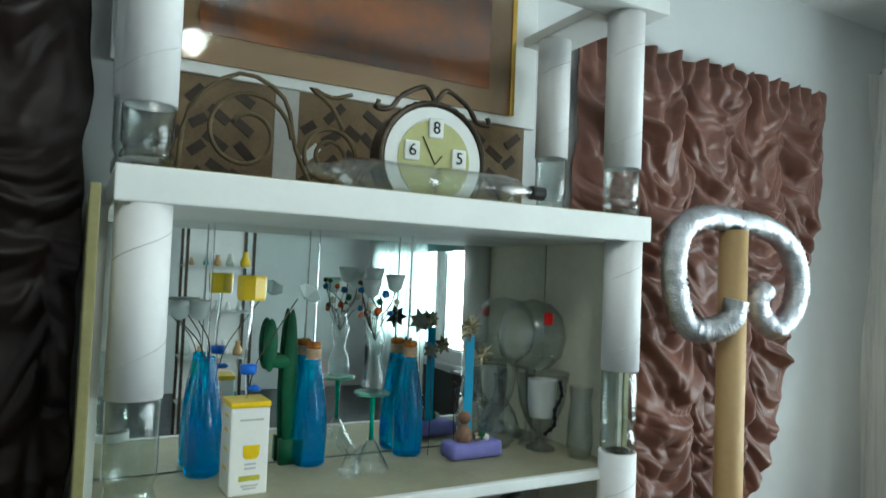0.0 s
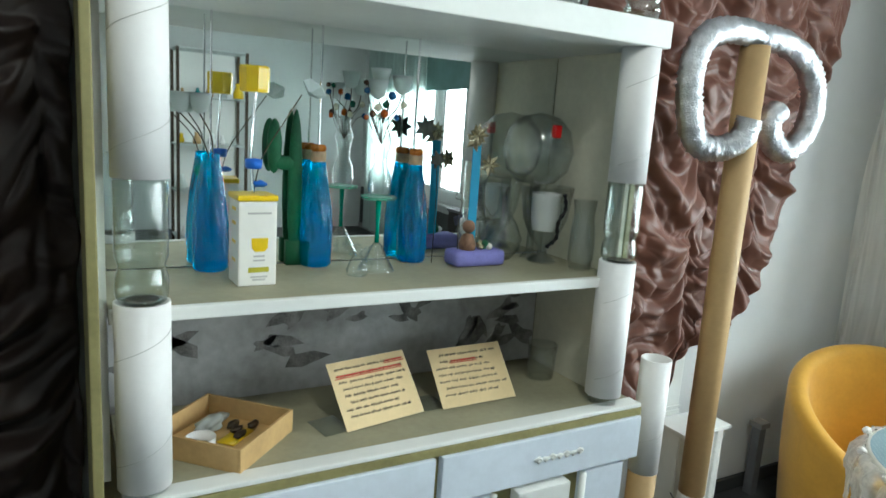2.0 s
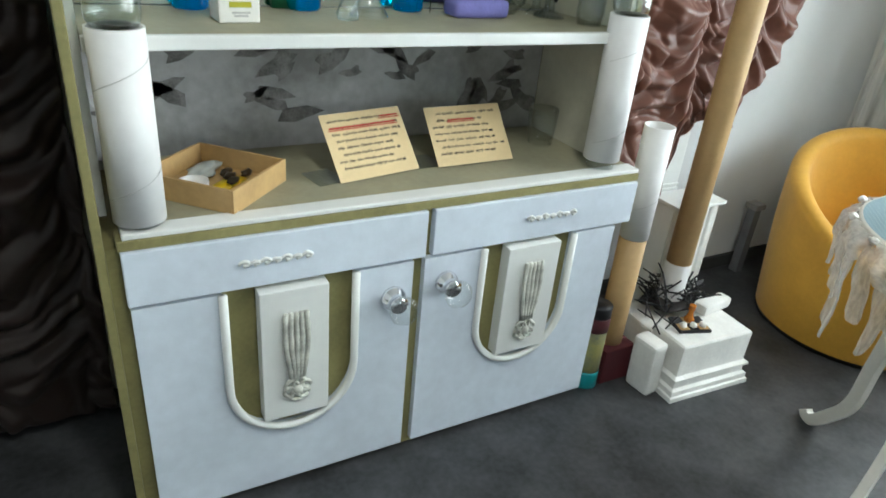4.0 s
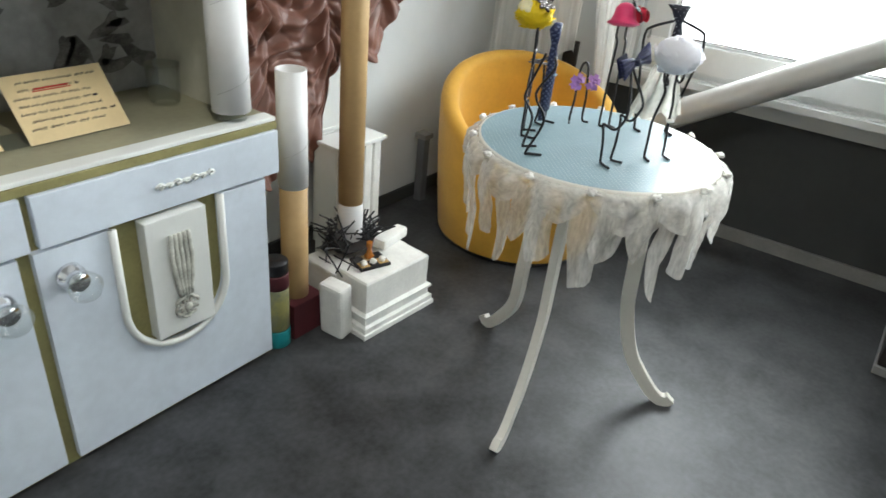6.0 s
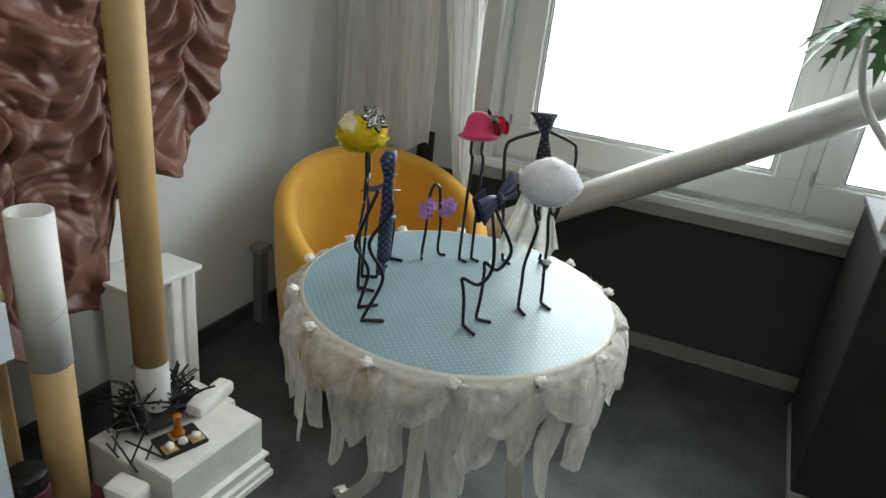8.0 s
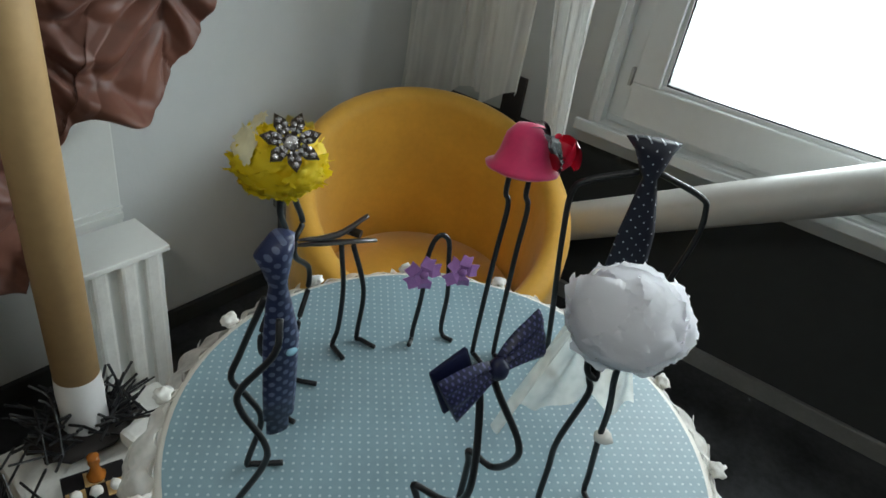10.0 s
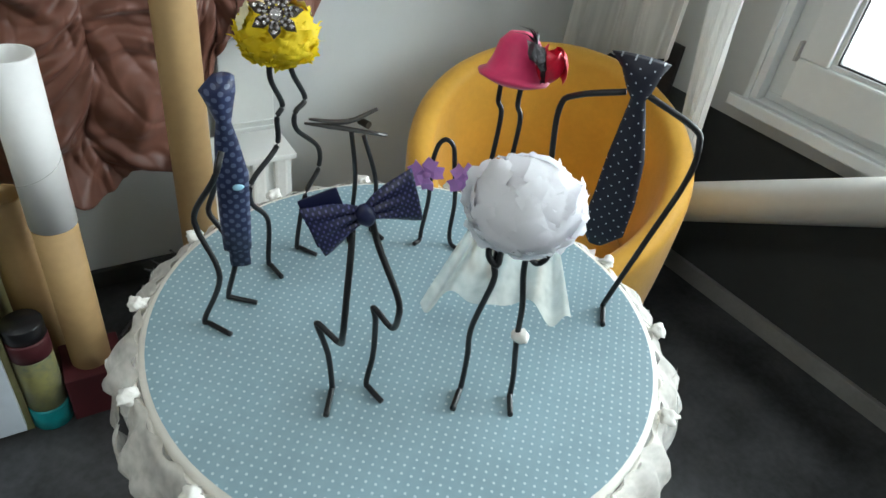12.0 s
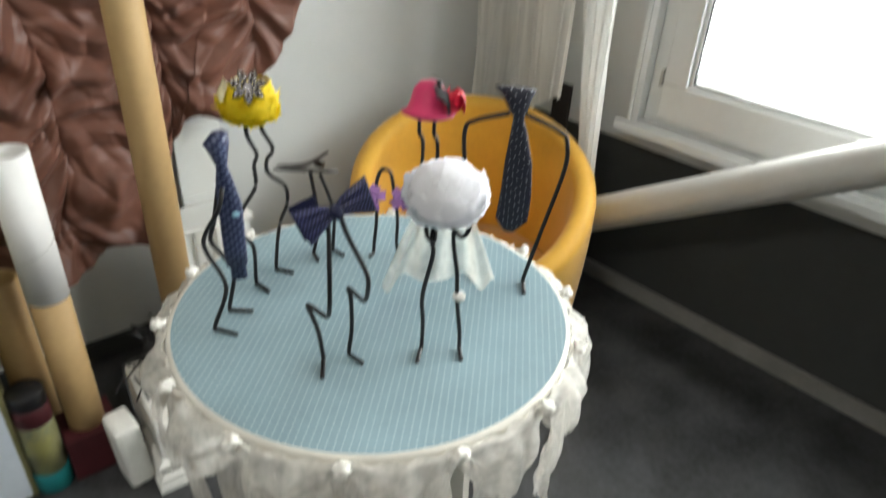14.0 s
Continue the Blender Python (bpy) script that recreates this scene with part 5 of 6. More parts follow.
def cloth_strip(name, parent, rows, thick, material, origin, ux, label=""):
    """A folded cloth strip standing upright: rows of (z, left u, right u, bulge) in the plane of ux."""
    ux = Vector((*ux, 0)).normalized()
    nn = Vector((ux.y, -ux.x, 0))
    o = Vector((*origin, 0))
    bm = bmesh.new()
    uvl = bm.loops.layers.uv.new("UVMap")
    K = 8
    rings, uvs = [], {}
    for z, a, b, bul in rows:
        ring = []
        for side in (1, -1):
            rng = range(K + 1) if side == 1 else range(K, -1, -1)
            for i in rng:
                u = a + (b - a) * i / K
                d = (thick + bul * math.sin(math.pi * i / K)) * side * (0.35 if i in (0, K) else 1)
                v = bm.verts.new(o + ux * u + nn * d + Vector((0, 0, z)))
                uvs[v] = (u, z)
                ring.append(v)
        rings.append(ring)
    for r1, r2 in zip(rings, rings[1:]):
        n = len(r1)
        for i in range(n):
            bm.faces.new((r1[i], r1[(i + 1) % n], r2[(i + 1) % n], r2[i]))
    bm.faces.new(rings[0])
    bm.faces.new(rings[-1][::-1])
    for f in bm.faces:
        for l in f.loops:
            l[uvl].uv = uvs[l.vert]
    return part(name, bm, material, parent, label, True)


def shell_petal(c, d, radii, spread, lift, frill, seed, spin):
    """One cloth petal lying on a flattened ball about c, its outer edge curling off and crumpled."""
    q = d.to_track_quat("Z", "Y").to_matrix() @ pose(0, 0, 0, 0, 0, spin).to_3x3()
    bm = bmesh.new()
    N = 9
    g = []
    for i in range(N + 1):
        row = []
        for j in range(N + 1):
            a, b = i / N * 2 - 1, j / N * 2 - 1
            rr = math.sqrt(a * a + b * b) / 1.41
            wide = spread * (1 - 0.22 * b)
            p = q @ Vector((math.sin(a * wide), math.sin(b * spread), math.cos(a * wide) * math.cos(b * spread))).normalized()
            edge = max(0.0, b) ** 2
            n = noise.noise(Vector((a * 2.1, b * 2.1, seed)))
            f = noise.noise(Vector((a * 6.0, b * 6.0, seed + 9)))
            k = 0.95 + lift * edge + 0.05 * n + frill * f * rr ** 2 - 0.10 * max(0.0, -b) ** 2
            row.append(bm.verts.new(Vector((p.x * radii[0], p.y * radii[0], p.z * radii[1])) * k + Vector(c)))
        g.append(row)
    for i in range(N):
        for j in range(N):
            if (i in (0, N - 1)) and (j in (0, N - 1)):
                continue
            bm.faces.new((g[i][j], g[i + 1][j], g[i + 1][j + 1], g[i][j + 1]))
    bmesh.ops.delete(bm, geom=[v for v in bm.verts if not v.link_faces], context="VERTS")
    return bm


def petal_flower(parent, c, rx, rz, n, material, seed, spread=0.5, lift=0.12, frill=0.10, core=0.86):
    """A full cloth bloom: overlapping shell petals round a lumpy heart."""
    random.seed(seed)
    for k in range(n):
        zc = 1 - 2 * (k + 0.5) / n
        a = k * 2.39996 + random.uniform(-0.2, 0.2)
        r = math.sqrt(max(0, 1 - zc * zc))
        d = Vector((r * math.cos(a), r * math.sin(a), zc))
        sc = random.uniform(0.95, 1.05)
        part("petal", shell_petal(c, d, (rx * sc, rz * sc), spread * random.uniform(0.8, 1.2), lift * random.uniform(0.3, 1.3), frill, k * 3.3 + seed, random.uniform(-70, 70)), material, parent, smooth=True)
    part("flower_core", blob(rx * core, c, (1, 1, rz / rx), 0.1, 3), material, parent, "", True)


# figure with a narrow navy tie
fa = thing("tie_figure", "black wire figure wearing a narrow navy medallion tie", "figure", "wire figures on the table")
wire(fa, [(0.283, -0.628, 1.00), (0.271, -0.637, 0.976), (0.255, -0.613, 0.928), (0.255, -0.613, 0.903), (0.268, -0.633, 0.853), (0.252, -0.608, 0.776), (0.256, -0.614, WZ), (0.272, -0.640, WZ)])
wire(fa, [(0.290, -0.600, 1.00), (0.284, -0.574, 0.925), (0.277, -0.569, 0.894), (0.288, -0.578, 0.870), (0.298, -0.586, 0.837), (0.288, -0.577, 0.777), (0.292, -0.580, WZ), (0.315, -0.600, WZ)])
cloth_strip("tie", fa, [(0.872, -0.011, 0.018, 0.003), (0.905, -0.012, 0.019, 0.004), (0.966, -0.012, 0.020, 0.004), (1.005, -0.010, 0.012, 0.004), (1.024, -0.007, 0.007, 0.006), (1.040, -0.013, 0.010, 0.010), (1.056, -0.020, 0.013, 0.011), (1.070, -0.008, 0.013, 0.007)], 0.003, M_PAISLEY, (0.290, -0.616), (0.96, -0.28), "navy medallion tie")
part("tie_end", cloth_strip("tie_tail", fa, [(0.845, -0.006, 0.016, 0.002), (0.95, -0.008, 0.014, 0.002)], 0.002, M_PAISLEY, (0.292, -0.610), (0.96, -0.28)) and blob(0.0036, (0.296, -0.629, 0.957), (1.7, 0.8, 1.0), 0.3), mat("enamel_pin", (0.35, 0.62, 0.75), 0.2), fa, "pale blue enamel pin", True)

# figure with the yellow bloom
fy = thing("yellow_flower_figure", "black wire figure with a yellow cloth bloom and jewelled brooch", "figure", "wire figures on the table")
wire(fy, [(0.366, -0.527, 1.050), (0.366, -0.526, 1.020), (0.381, -0.519, 0.985), (0.373, -0.523, 0.971), (0.371, -0.524, 0.935), (0.336, -0.540, 0.905), (0.332, -0.542, 0.876), (0.354, -0.532, 0.839), (0.352, -0.533, 0.777), (0.354, -0.540, WZ), (0.358, -0.566, WZ)])
wire(fy, [(0.390, -0.514, 1.050), (0.396, -0.512, 1.018), (0.414, -0.504, 0.981), (0.399, -0.511, 0.968), (0.401, -0.510, 0.945), (0.434, -0.495, 0.908), (0.435, -0.494, 0.875), (0.413, -0.505, 0.846), (0.398, -0.512, 0.777), (0.402, -0.518, WZ), (0.415, -0.539, WZ)])
M_YPETAL = sheer_mat("yellow_cloth_petal", (0.92, 0.72, 0.02), 0.0, glow_through=0.4)
M_YPALE = mat("pale_cloth_petal", (0.80, 0.72, 0.45), 0.7, vary=0.1, scale=20)
petal_flower(fy, (0.383, -0.503, 1.058), 0.044, 0.032, 58, M_YPETAL, 31, spread=0.40, lift=0.14, frill=0.36, core=0.84)
for k, (px, py, pz) in enumerate(((-0.75, 0.15, 0.6), (0.45, 0.1, 0.8), (-0.2, 0.6, 0.7))):
    part("pale_petal", shell_petal((0.383, -0.503, 1.060), Vector((px, py, pz)).normalized(), (0.051, 0.037), 0.36, 0.2, 0.2, k * 7.1, 40 * k), M_YPALE, fy, "pale gauzy inner petal", True)
M_JEWEL = mat("brooch_stone", (0.75, 0.70, 0.68), 0.08, 0.9, vary=0.25, scale=120, bump=0.8, bscale=200)
BR = Matrix.Translation((0.373, -0.530, 1.091)) @ pose(0, 0, 0, 0, 0, -22) @ pose(0, 0, 0, 48, 0, 0)
bm = lathe([(0.0, 0.0), (0.008, 0.0), (0.0085, 0.003), (0.004, 0.006), (0.0, 0.0065)], 12, cap=False)
bm.transform(BR)
bro = part("brooch", bm, M_JEWEL, fy, "silver jewelled brooch", True)
for k in range(7):
    m = BR @ pose(0, 0, 0, 0, -9, 360 * k / 7 + 10)
    bm = bmesh.new()
    shape = [(0.006, 0.0), (0.012, 0.0058), (0.020, 0.0062), (0.029, 0.0), (0.020, -0.0062), (0.012, -0.0058)]
    top = [bm.verts.new(m @ Vector((x, y, 0.002))) for x, y in shape]
    low = [bm.verts.new(m @ Vector((x, y, 0.0))) for x, y in shape]
    bm.faces.new(top)
    bm.faces.new(low[::-1])
    for i in range(6):
        bm.faces.new((top[i], top[(i + 1) % 6], low[(i + 1) % 6], low[i]))
    part("brooch_leaf", bm, M_DARKMETAL, bro, "dark metal leaf")
    for x, y, r in ((0.0115, 0.0024, 0.0030), (0.0115, -0.0024, 0.0030), (0.0165, 0.0032, 0.0034), (0.0165, -0.0032, 0.0034), (0.0225, 0.0, 0.0036)):
        part("stone", blob(r, m @ Vector((x, y, 0.0028)), (1, 1, 0.8), 0.0, 1), M_JEWEL, bro)

# figure with the hair clip
M_GUNMETAL = mat("gunmetal", (0.16, 0.15, 0.145), 0.28, 0.9, vary=0.15, scale=40)
fc = thing("clip_figure", "black wire figure with a metal hair clip for a head", "figure", "wire figures on the table")
wire(fc, [(0.477, -0.501, 0.925), (0.484, -0.503, 0.86), (0.481, -0.503, 0.80), (0.475, -0.501, WZ + 0.003), (0.473, -0.508, WZ), (0.468, -0.528, WZ)])
wire(fc, [(0.492, -0.506, 0.920), (0.508, -0.511, 0.865), (0.512, -0.512, 0.83), (0.508, -0.511, WZ + 0.003), (0.510, -0.517, WZ), (0.513, -0.539, WZ)])
for d, pts in ((0, [(0.420, -0.485, 0.938), (0.46, -0.497, 0.932), (0.521, -0.514, 0.920)]), (1, [(0.425, -0.487, 0.944), (0.47, -0.500, 0.940), (0.507, -0.511, 0.958)])):
    part("clip_jaw", sweep(pts, [0.0025, 0.004, 0.0045, 0.006, 0.006, 0.0055, 0.005, 0.0045, 0.004][:2 * 4 + 1], 8, flat=0.6, n=4), M_GUNMETAL, fc, "dark metal clip jaw", True)
part("clip_hinge", lathe([(0.005, -0.008), (0.005, 0.008)], 12, m=pose(0.492, -0.506, 0.938, 90, 0, 20)), M_DARKMETAL, fc, "clip hinge")

# arch with lilac bows
fp = thing("lilac_bow_figure", "black wire arch with two small lilac satin bows", "figure", "wire figures on the table")
wire(fp, [(0.549, -0.566, WZ), (0.561, -0.560, WZ), (0.563, -0.559, 0.79), (0.567, -0.561, 0.84), (0.566, -0.561, 0.895), (0.571, -0.563, 0.923), (0.579, -0.568, 0.932), (0.588, -0.573, 0.922), (0.592, -0.575, 0.895), (0.598, -0.579, 0.84), (0.597, -0.579, 0.79), (0.599, -0.583, WZ), (0.600, -0.598, WZ)])
M_LILAC = mat("lilac_satin", (0.42, 0.20, 0.52), 0.4, vary=0.12, scale=20, bump=0.2)
for c in ((0.557, -0.562, 0.884), (0.604, -0.586, 0.880)):
    random.seed(int(c[0] * 1000))
    for k in range(5):
        bm = bmesh.new()
        m = Matrix.Translation(c) @ pose(0, 0, 0, 0, 0, -30) @ pose(0, 0, 0, random.uniform(-25, 25), 72 * k + random.uniform(-8, 8), 0)
        p = [(0, -0.004, 0), (0.012, -0.010, 0.009), (0.025, -0.006, 0.007), (0.022, -0.004, -0.002), (0.024, -0.002, -0.008), (0.010, -0.008, -0.008)]
        bm.faces.new([bm.verts.new(m @ Vector(q)) for q in p])
        thicken(part("bow_loop", bm, M_LILAC, fp, "lilac satin loop"), 0.0015)
    part("bow_knot", blob(0.006, (c[0] - 0.002, c[1] - 0.006, c[2]), lump=0.2), M_LILAC, fp, "lilac knot", True)

# figure with the pink hat
fk = thing("pink_hat_figure", "black wire figure with a small pink hat, feather and red rose", "figure", "wire figures on the table")
wire(fk, [(0.604, -0.626, 1.04), (0.604, -0.626, 1.01), (0.609, -0.630, 0.99), (0.607, -0.629, 0.91), (0.606, -0.629, WZ + 0.004), (0.602, -0.636, WZ), (0.596, -0.650, WZ)])
wire(fk, [(0.620, -0.643, 1.04), (0.620, -0.643, 1.01), (0.625, -0.647, 0.99), (0.624, -0.647, 0.92), (0.626, -0.649, WZ + 0.004), (0.622, -0.656, WZ), (0.616, -0.670, WZ)])
M_PINK = mat("pink_felt", (0.70, 0.03, 0.14), 0.55, vary=0.1, scale=20, sheen=0.3)
bm = lathe([(0.0, 0.002), (0.030, 0.0), (0.048, 0.006), (0.050, 0.010), (0.040, 0.014), (0.034, 0.026), (0.029, 0.045), (0.018, 0.056), (0.0, 0.059)], 36, cap=False)
bm.transform(Matrix.Translation((0.612, -0.635, 1.034)) @ pose(0, 0, 0, -6, 8, 0) @ Matrix.Diagonal((0.84, 0.84, 1.0, 1)))
part("hat", bm, M_PINK, fk, "pink felt hat", True)
M_ROSE = mat("red_satin", (0.75, 0.015, 0.05), 0.3, vary=0.15, scale=30)
rose = part("rose", blob(0.009, (0.638, -0.664, 1.064), (0.8, 0.8, 1.3), 0.3, 2, 60), M_ROSE, fk, "red satin rose", True)
for k in range(7):
    a = k * 2.4
    part("rose_petal", shell_petal((0.638, -0.664, 1.064), Vector((math.cos(a), math.sin(a), 0.25 * math.sin(k * 1.7))).normalized(), (0.014 + 0.0011 * k, 0.020 + 0.0009 * k), 0.85, 0.28, 0.06, k * 2.2, 20 * k), M_ROSE, rose, smooth=True)
M_TULLE = sheer_mat("black_tulle", (0.012, 0.010, 0.012), 0.12, pattern=160.0, glow_through=0.2)
for k in range(4):
    part("tulle", shell_petal((0.614, -0.640, 1.058), Vector((0.30 - 0.10 * k, -0.85, 0.12 + 0.22 * k)).normalized(), (0.037, 0.040), 0.36, 0.12, 0.3, k * 5.0, 90 + 20 * k), M_TULLE, fk, "black tulle tuft", True)
for k, (dx, dz) in enumerate(((-0.026, 0.012), (-0.020, 0.018), (-0.008, 0.016), (0.006, 0.010))):
    part("feather", sweep([(0.622, -0.652, 1.085), (0.622 + dx * 0.4, -0.648, 1.085 + dz * 0.8), (0.622 + dx, -0.642, 1.085 + dz)], [0.003, 0.0032, 0.003, 0.0028, 0.002, 0.0016, 0.001, 0.0008, 0.0004], 6, flat=0.3, n=4), M_BLACK, fk, "black feather")

# figure with the bow tie
fb = thing("bow_tie_figure", "black wire figure with a large navy bow tie", "figure", "wire figures on the table")
wire(fb, [(0.352, -0.772, 1.005), (0.348, -0.785, 0.985), (0.338, -0.800, 0.93), (0.336, -0.800, 0.890), (0.343, -0.778, 0.858), (0.330, -0.754, 0.868), (0.334, -0.755, 0.850), (0.341, -0.757, 0.82), (0.345, -0.759, WZ + 0.005), (0.342, -0.764, WZ), (0.325, -0.791, WZ)])
wire(fb, [(0.370, -0.775, 1.000), (0.373, -0.788, 0.975), (0.384, -0.811, 0.93), (0.386, -0.812, 0.905), (0.392, -0.792, 0.872), (0.382, -0.771, 0.884), (0.385, -0.771, 0.865), (0.385, -0.771, 0.816), (0.380, -0.770, WZ + 0.005), (0.381, -0.776, WZ), (0.385, -0.798, WZ)])


def bow_wing(sgn):
    """One pleated wing: narrow and full at the knot, flaring to a flat cut end."""
    bm = bmesh.new()
    uvl = bm.loops.layers.uv.new("UVMap")
    N, Q = 14, 20
    g, uvs = [], {}
    for i in range(N + 1):
        u = i / N
        hh = 0.011 + 0.024 * u ** 0.8
        th = 0.0050 + 0.0035 * math.sin(u * 2.7)
        pleat = 0.0034 * (1 - 0.75 * u)
        ring = []
        for j in range(2 * Q):
            front = j < Q
            w = (j / (Q - 1) if front else (2 * Q - 1 - j) / (Q - 1)) * 2 - 1
            y = (-1 if front else 1) * (th * math.sqrt(max(0.0, 1 - w * w * 0.92)) + (pleat * math.cos(w * 3 * math.pi) if front else 0.0))
            v = bm.verts.new((sgn * (0.005 + 0.060 * u + 0.003 * u * w), y - 0.003, hh * w + 0.0015 * math.sin(u * 5)))
            uvs[v] = (v.co.x, v.co.z * (1 - 0.3 * u))
            ring.append(v)
        g.append(ring)
    for a, b in zip(g, g[1:]):
        for j in range(2 * Q):
            bm.faces.new((a[j], a[(j + 1) % (2 * Q)], b[(j + 1) % (2 * Q)], b[j]))
    bm.faces.new(g[0])
    bm.faces.new(g[-1][::-1])
    for f in bm.faces:
        for l in f.loops:
            l[uvl].uv = uvs[l.vert]
    return bm


BOW = Matrix.Translation((0.359, -0.784, 1.013)) @ pose(0, 0, 0, 0, 0, -13) @ pose(0, 0, 0, -8, -20, 0) @ Matrix.Scale(0.72, 4)
for sgn, lab in ((-1, "navy figured bow wing"), (1, "navy figured bow wing")):
    b = bow_wing(sgn)
    b.transform(BOW)
    part("bow_wing", b, M_BOWSILK, fb, lab, True)
b = box(-0.068, -0.02, 0.009, 0.013, -0.030, 0.037, 0.003)
b.transform(BOW)
part("bow_back", b, mat("navy_plain_silk", (0.010, 0.013, 0.05), 0.4, vary=0.15, scale=30), fb, "plain navy backing band")
b = blob(0.014, (0, -0.008, 0), (0.85, 0.75, 1.05), 0.08, 3)
b.transform(BOW)
part("bow_knot", b, bpy.data.materials["navy_plain_silk"], fb, "navy centre knot", True)

# figure with the white bloom and veil
fv = thing("veil_figure", "black wire figure with a white cloth bloom and ivory veil", "figure", "wire figures on the table")
wire(fv, [(0.483, -0.823, 0.985), (0.480, -0.821, 0.950), (0.479, -0.826, 0.930), (0.472, -0.816, 0.863), (0.474, -0.816, 0.82), (0.473, -0.817, WZ + 0.004), (0.467, -0.822, WZ), (0.449, -0.839, WZ)])
wire(fv, [(0.503, -0.837, 0.985), (0.504, -0.837, 0.945), (0.509, -0.842, 0.901), (0.512, -0.843, 0.855), (0.518, -0.846, 0.80), (0.519, -0.847, WZ + 0.004), (0.515, -0.852, WZ), (0.502, -0.872, WZ)])
part("hook", sweep([(0.503, -0.836, 0.968), (0.512, -0.842, 0.955), (0.520, -0.846, 0.962), (0.522, -0.847, 0.985)], 0.0032, 8, n=5), M_BLACK, fv, "bent wire hook", True)
part("hook", sweep([(0.483, -0.823, 0.965), (0.478, -0.828, 0.952), (0.472, -0.820, 0.960), (0.474, -0.815, 0.985)], 0.0032, 8, n=5), M_BLACK, fv, "bent wire hook", True)
part("garter", blob(0.0085, (0.513, -0.846, 0.862), (1.2, 1.1, 0.8), 0.5, 2, 50), M_KNOT, fv, "white cloth garter", True)
M_WPETAL = sheer_mat("white_cloth_petal", (0.97, 0.965, 0.99), 0.0, 60, 0.45)
petal_flower(fv, (0.494, -0.829, 1.016), 0.052, 0.043, 46, M_WPETAL, 44, spread=0.50, lift=0.15, frill=0.14)


def veil_fn(u, v):
    a = (u - 0.5) * 2.5
    ux, uy = 0.83, -0.56
    nx, ny = 0.56, 0.83
    w = 0.032 + 0.042 * v
    s = math.sin(a) * w * 1.15
    d = 0.018 + (math.cos(a) * 0.5) * w * 0.9 + 0.006 * math.sin(u * 26 + v * 2)
    return (0.494 + ux * s + nx * d, -0.828 + uy * s + ny * d, 0.990 - 0.135 * v - 0.010 * math.sin(u * 17) * v)


part("veil", sheet(veil_fn, 60, 16), M_VEIL, fv, "thin ivory tulle veil", True)

# figure with the dotted tie and arched arms
ft = thing("dotted_tie_figure", "black wire arch figure with a dotted navy tie", "figure", "wire figures on the table")
wire(ft, [(0.686, -0.737, 1.060), (0.655, -0.697, 1.042), (0.646, -0.685, 1.024), (0.648, -0.688, 0.967), (0.658, -0.700, 0.85), (0.664, -0.708, WZ + 0.004), (0.660, -0.714, WZ), (0.650, -0.730, WZ)], 0.0036)
wire(ft, [(0.700, -0.755, 1.062), (0.734, -0.797, 1.041), (0.742, -0.807, 1.024), (0.743, -0.808, 0.978), (0.730, -0.791, 0.87), (0.719, -0.777, WZ + 0.008), (0.714, -0.782, WZ), (0.694, -0.804, WZ)], 0.0036)
cloth_strip("tie", ft, [(0.864, 0.008, 0.026, 0.002), (0.884, -0.006, 0.046, 0.003), (0.93, -0.002, 0.047, 0.004), (0.985, 0.000, 0.042, 0.005), (1.03, 0.004, 0.030, 0.005), (1.055, 0.006, 0.022, 0.006), (1.066, -0.002, 0.026, 0.010), (1.085, -0.012, 0.030, 0.011), (1.099, -0.026, 0.036, 0.006)], 0.003, M_NAVYDOT, (0.686, -0.737), (0.62, -0.79), "navy tie with small white dots")

# ---- clutter by the poles ----
fluted = thing("fluted_block", "white fluted column block standing behind the pole", "column")
for k in range(4):
    x = 0.425 + k * 0.057
    part("flute", box(x, x + 0.034, 0.172 + 0.008 * (k % 2), 0.20, 0.0, 0.485, 0.007), M_FOAM, fluted)
part("core", box(0.42, 0.642, 0.192, 0.30, 0.0, 0.484), M_CORNICE, fluted)
part("cap", box(0.415, 0.648, 0.168, 0.305, 0.4855, 0.50, 0.003), M_CORNICE, fluted, "white top slab")
wb = thing("white_board", "white moulded board leaning on the wall", "board")
part("board", box(0.54, 0.68, 0.425, 0.443, 0.0, 0.69, 0.004), M_CORNICE, wb)
part("moulding", box(0.54, 0.68, 0.418, 0.4245, 0.43, 0.448, 0.002), M_CORNICE, wb)
part("moulding", box(0.54, 0.68, 0.418, 0.4245, 0.458, 0.466, 0.002), M_CORNICE, wb)
post = thing("small_post", "short grey post with a white top by the wall", "post", at=(1.165, 0.40, 0))
part("post", box(-0.02, 0.02, -0.02, 0.02, 0.0, 0.30, 0.003), M_GREYTOP, post)
part("cap", box(-0.03, 0.03, -0.03, 0.03, 0.3005, 0.325, 0.004), M_SKIRTBOARD, post)

twigs = thing("twig_nest", "tangle of short black sticks round the pole foot", "twigs")
random.seed(17)
for k in range(90):
    a = random.uniform(0, 2 * math.pi)
    r0 = random.uniform(0.05, 0.10)
    c = Vector((0.39 + r0 * math.cos(a), 0.085 + r0 * math.sin(a) * 0.8, random.uniform(0.205, 0.26)))
    if random.random() < 0.5:
        d = Vector((random.uniform(-1, 1), random.uniform(-1, 1), random.uniform(-0.15, 0.5))).normalized()
    else:
        d = Vector((math.cos(a), math.sin(a), random.uniform(0.1, 1.4))).normalized()
    ln = random.uniform(0.05, 0.14)
    p, q = c - d * ln * 0.4, c + d * ln * 0.6
    if (p.xy - Vector((0.39, 0.095))).length < 0.046 or (q.xy - Vector((0.39, 0.095))).length < 0.046:
        p, q = c, c + d * ln * 0.5
    part("stick", sweep([p, (p + q) / 2 + Vector((0.003, 0, 0.002)), q], random.uniform(0.0022, 0.0034), 6), M_BLACK, twigs)
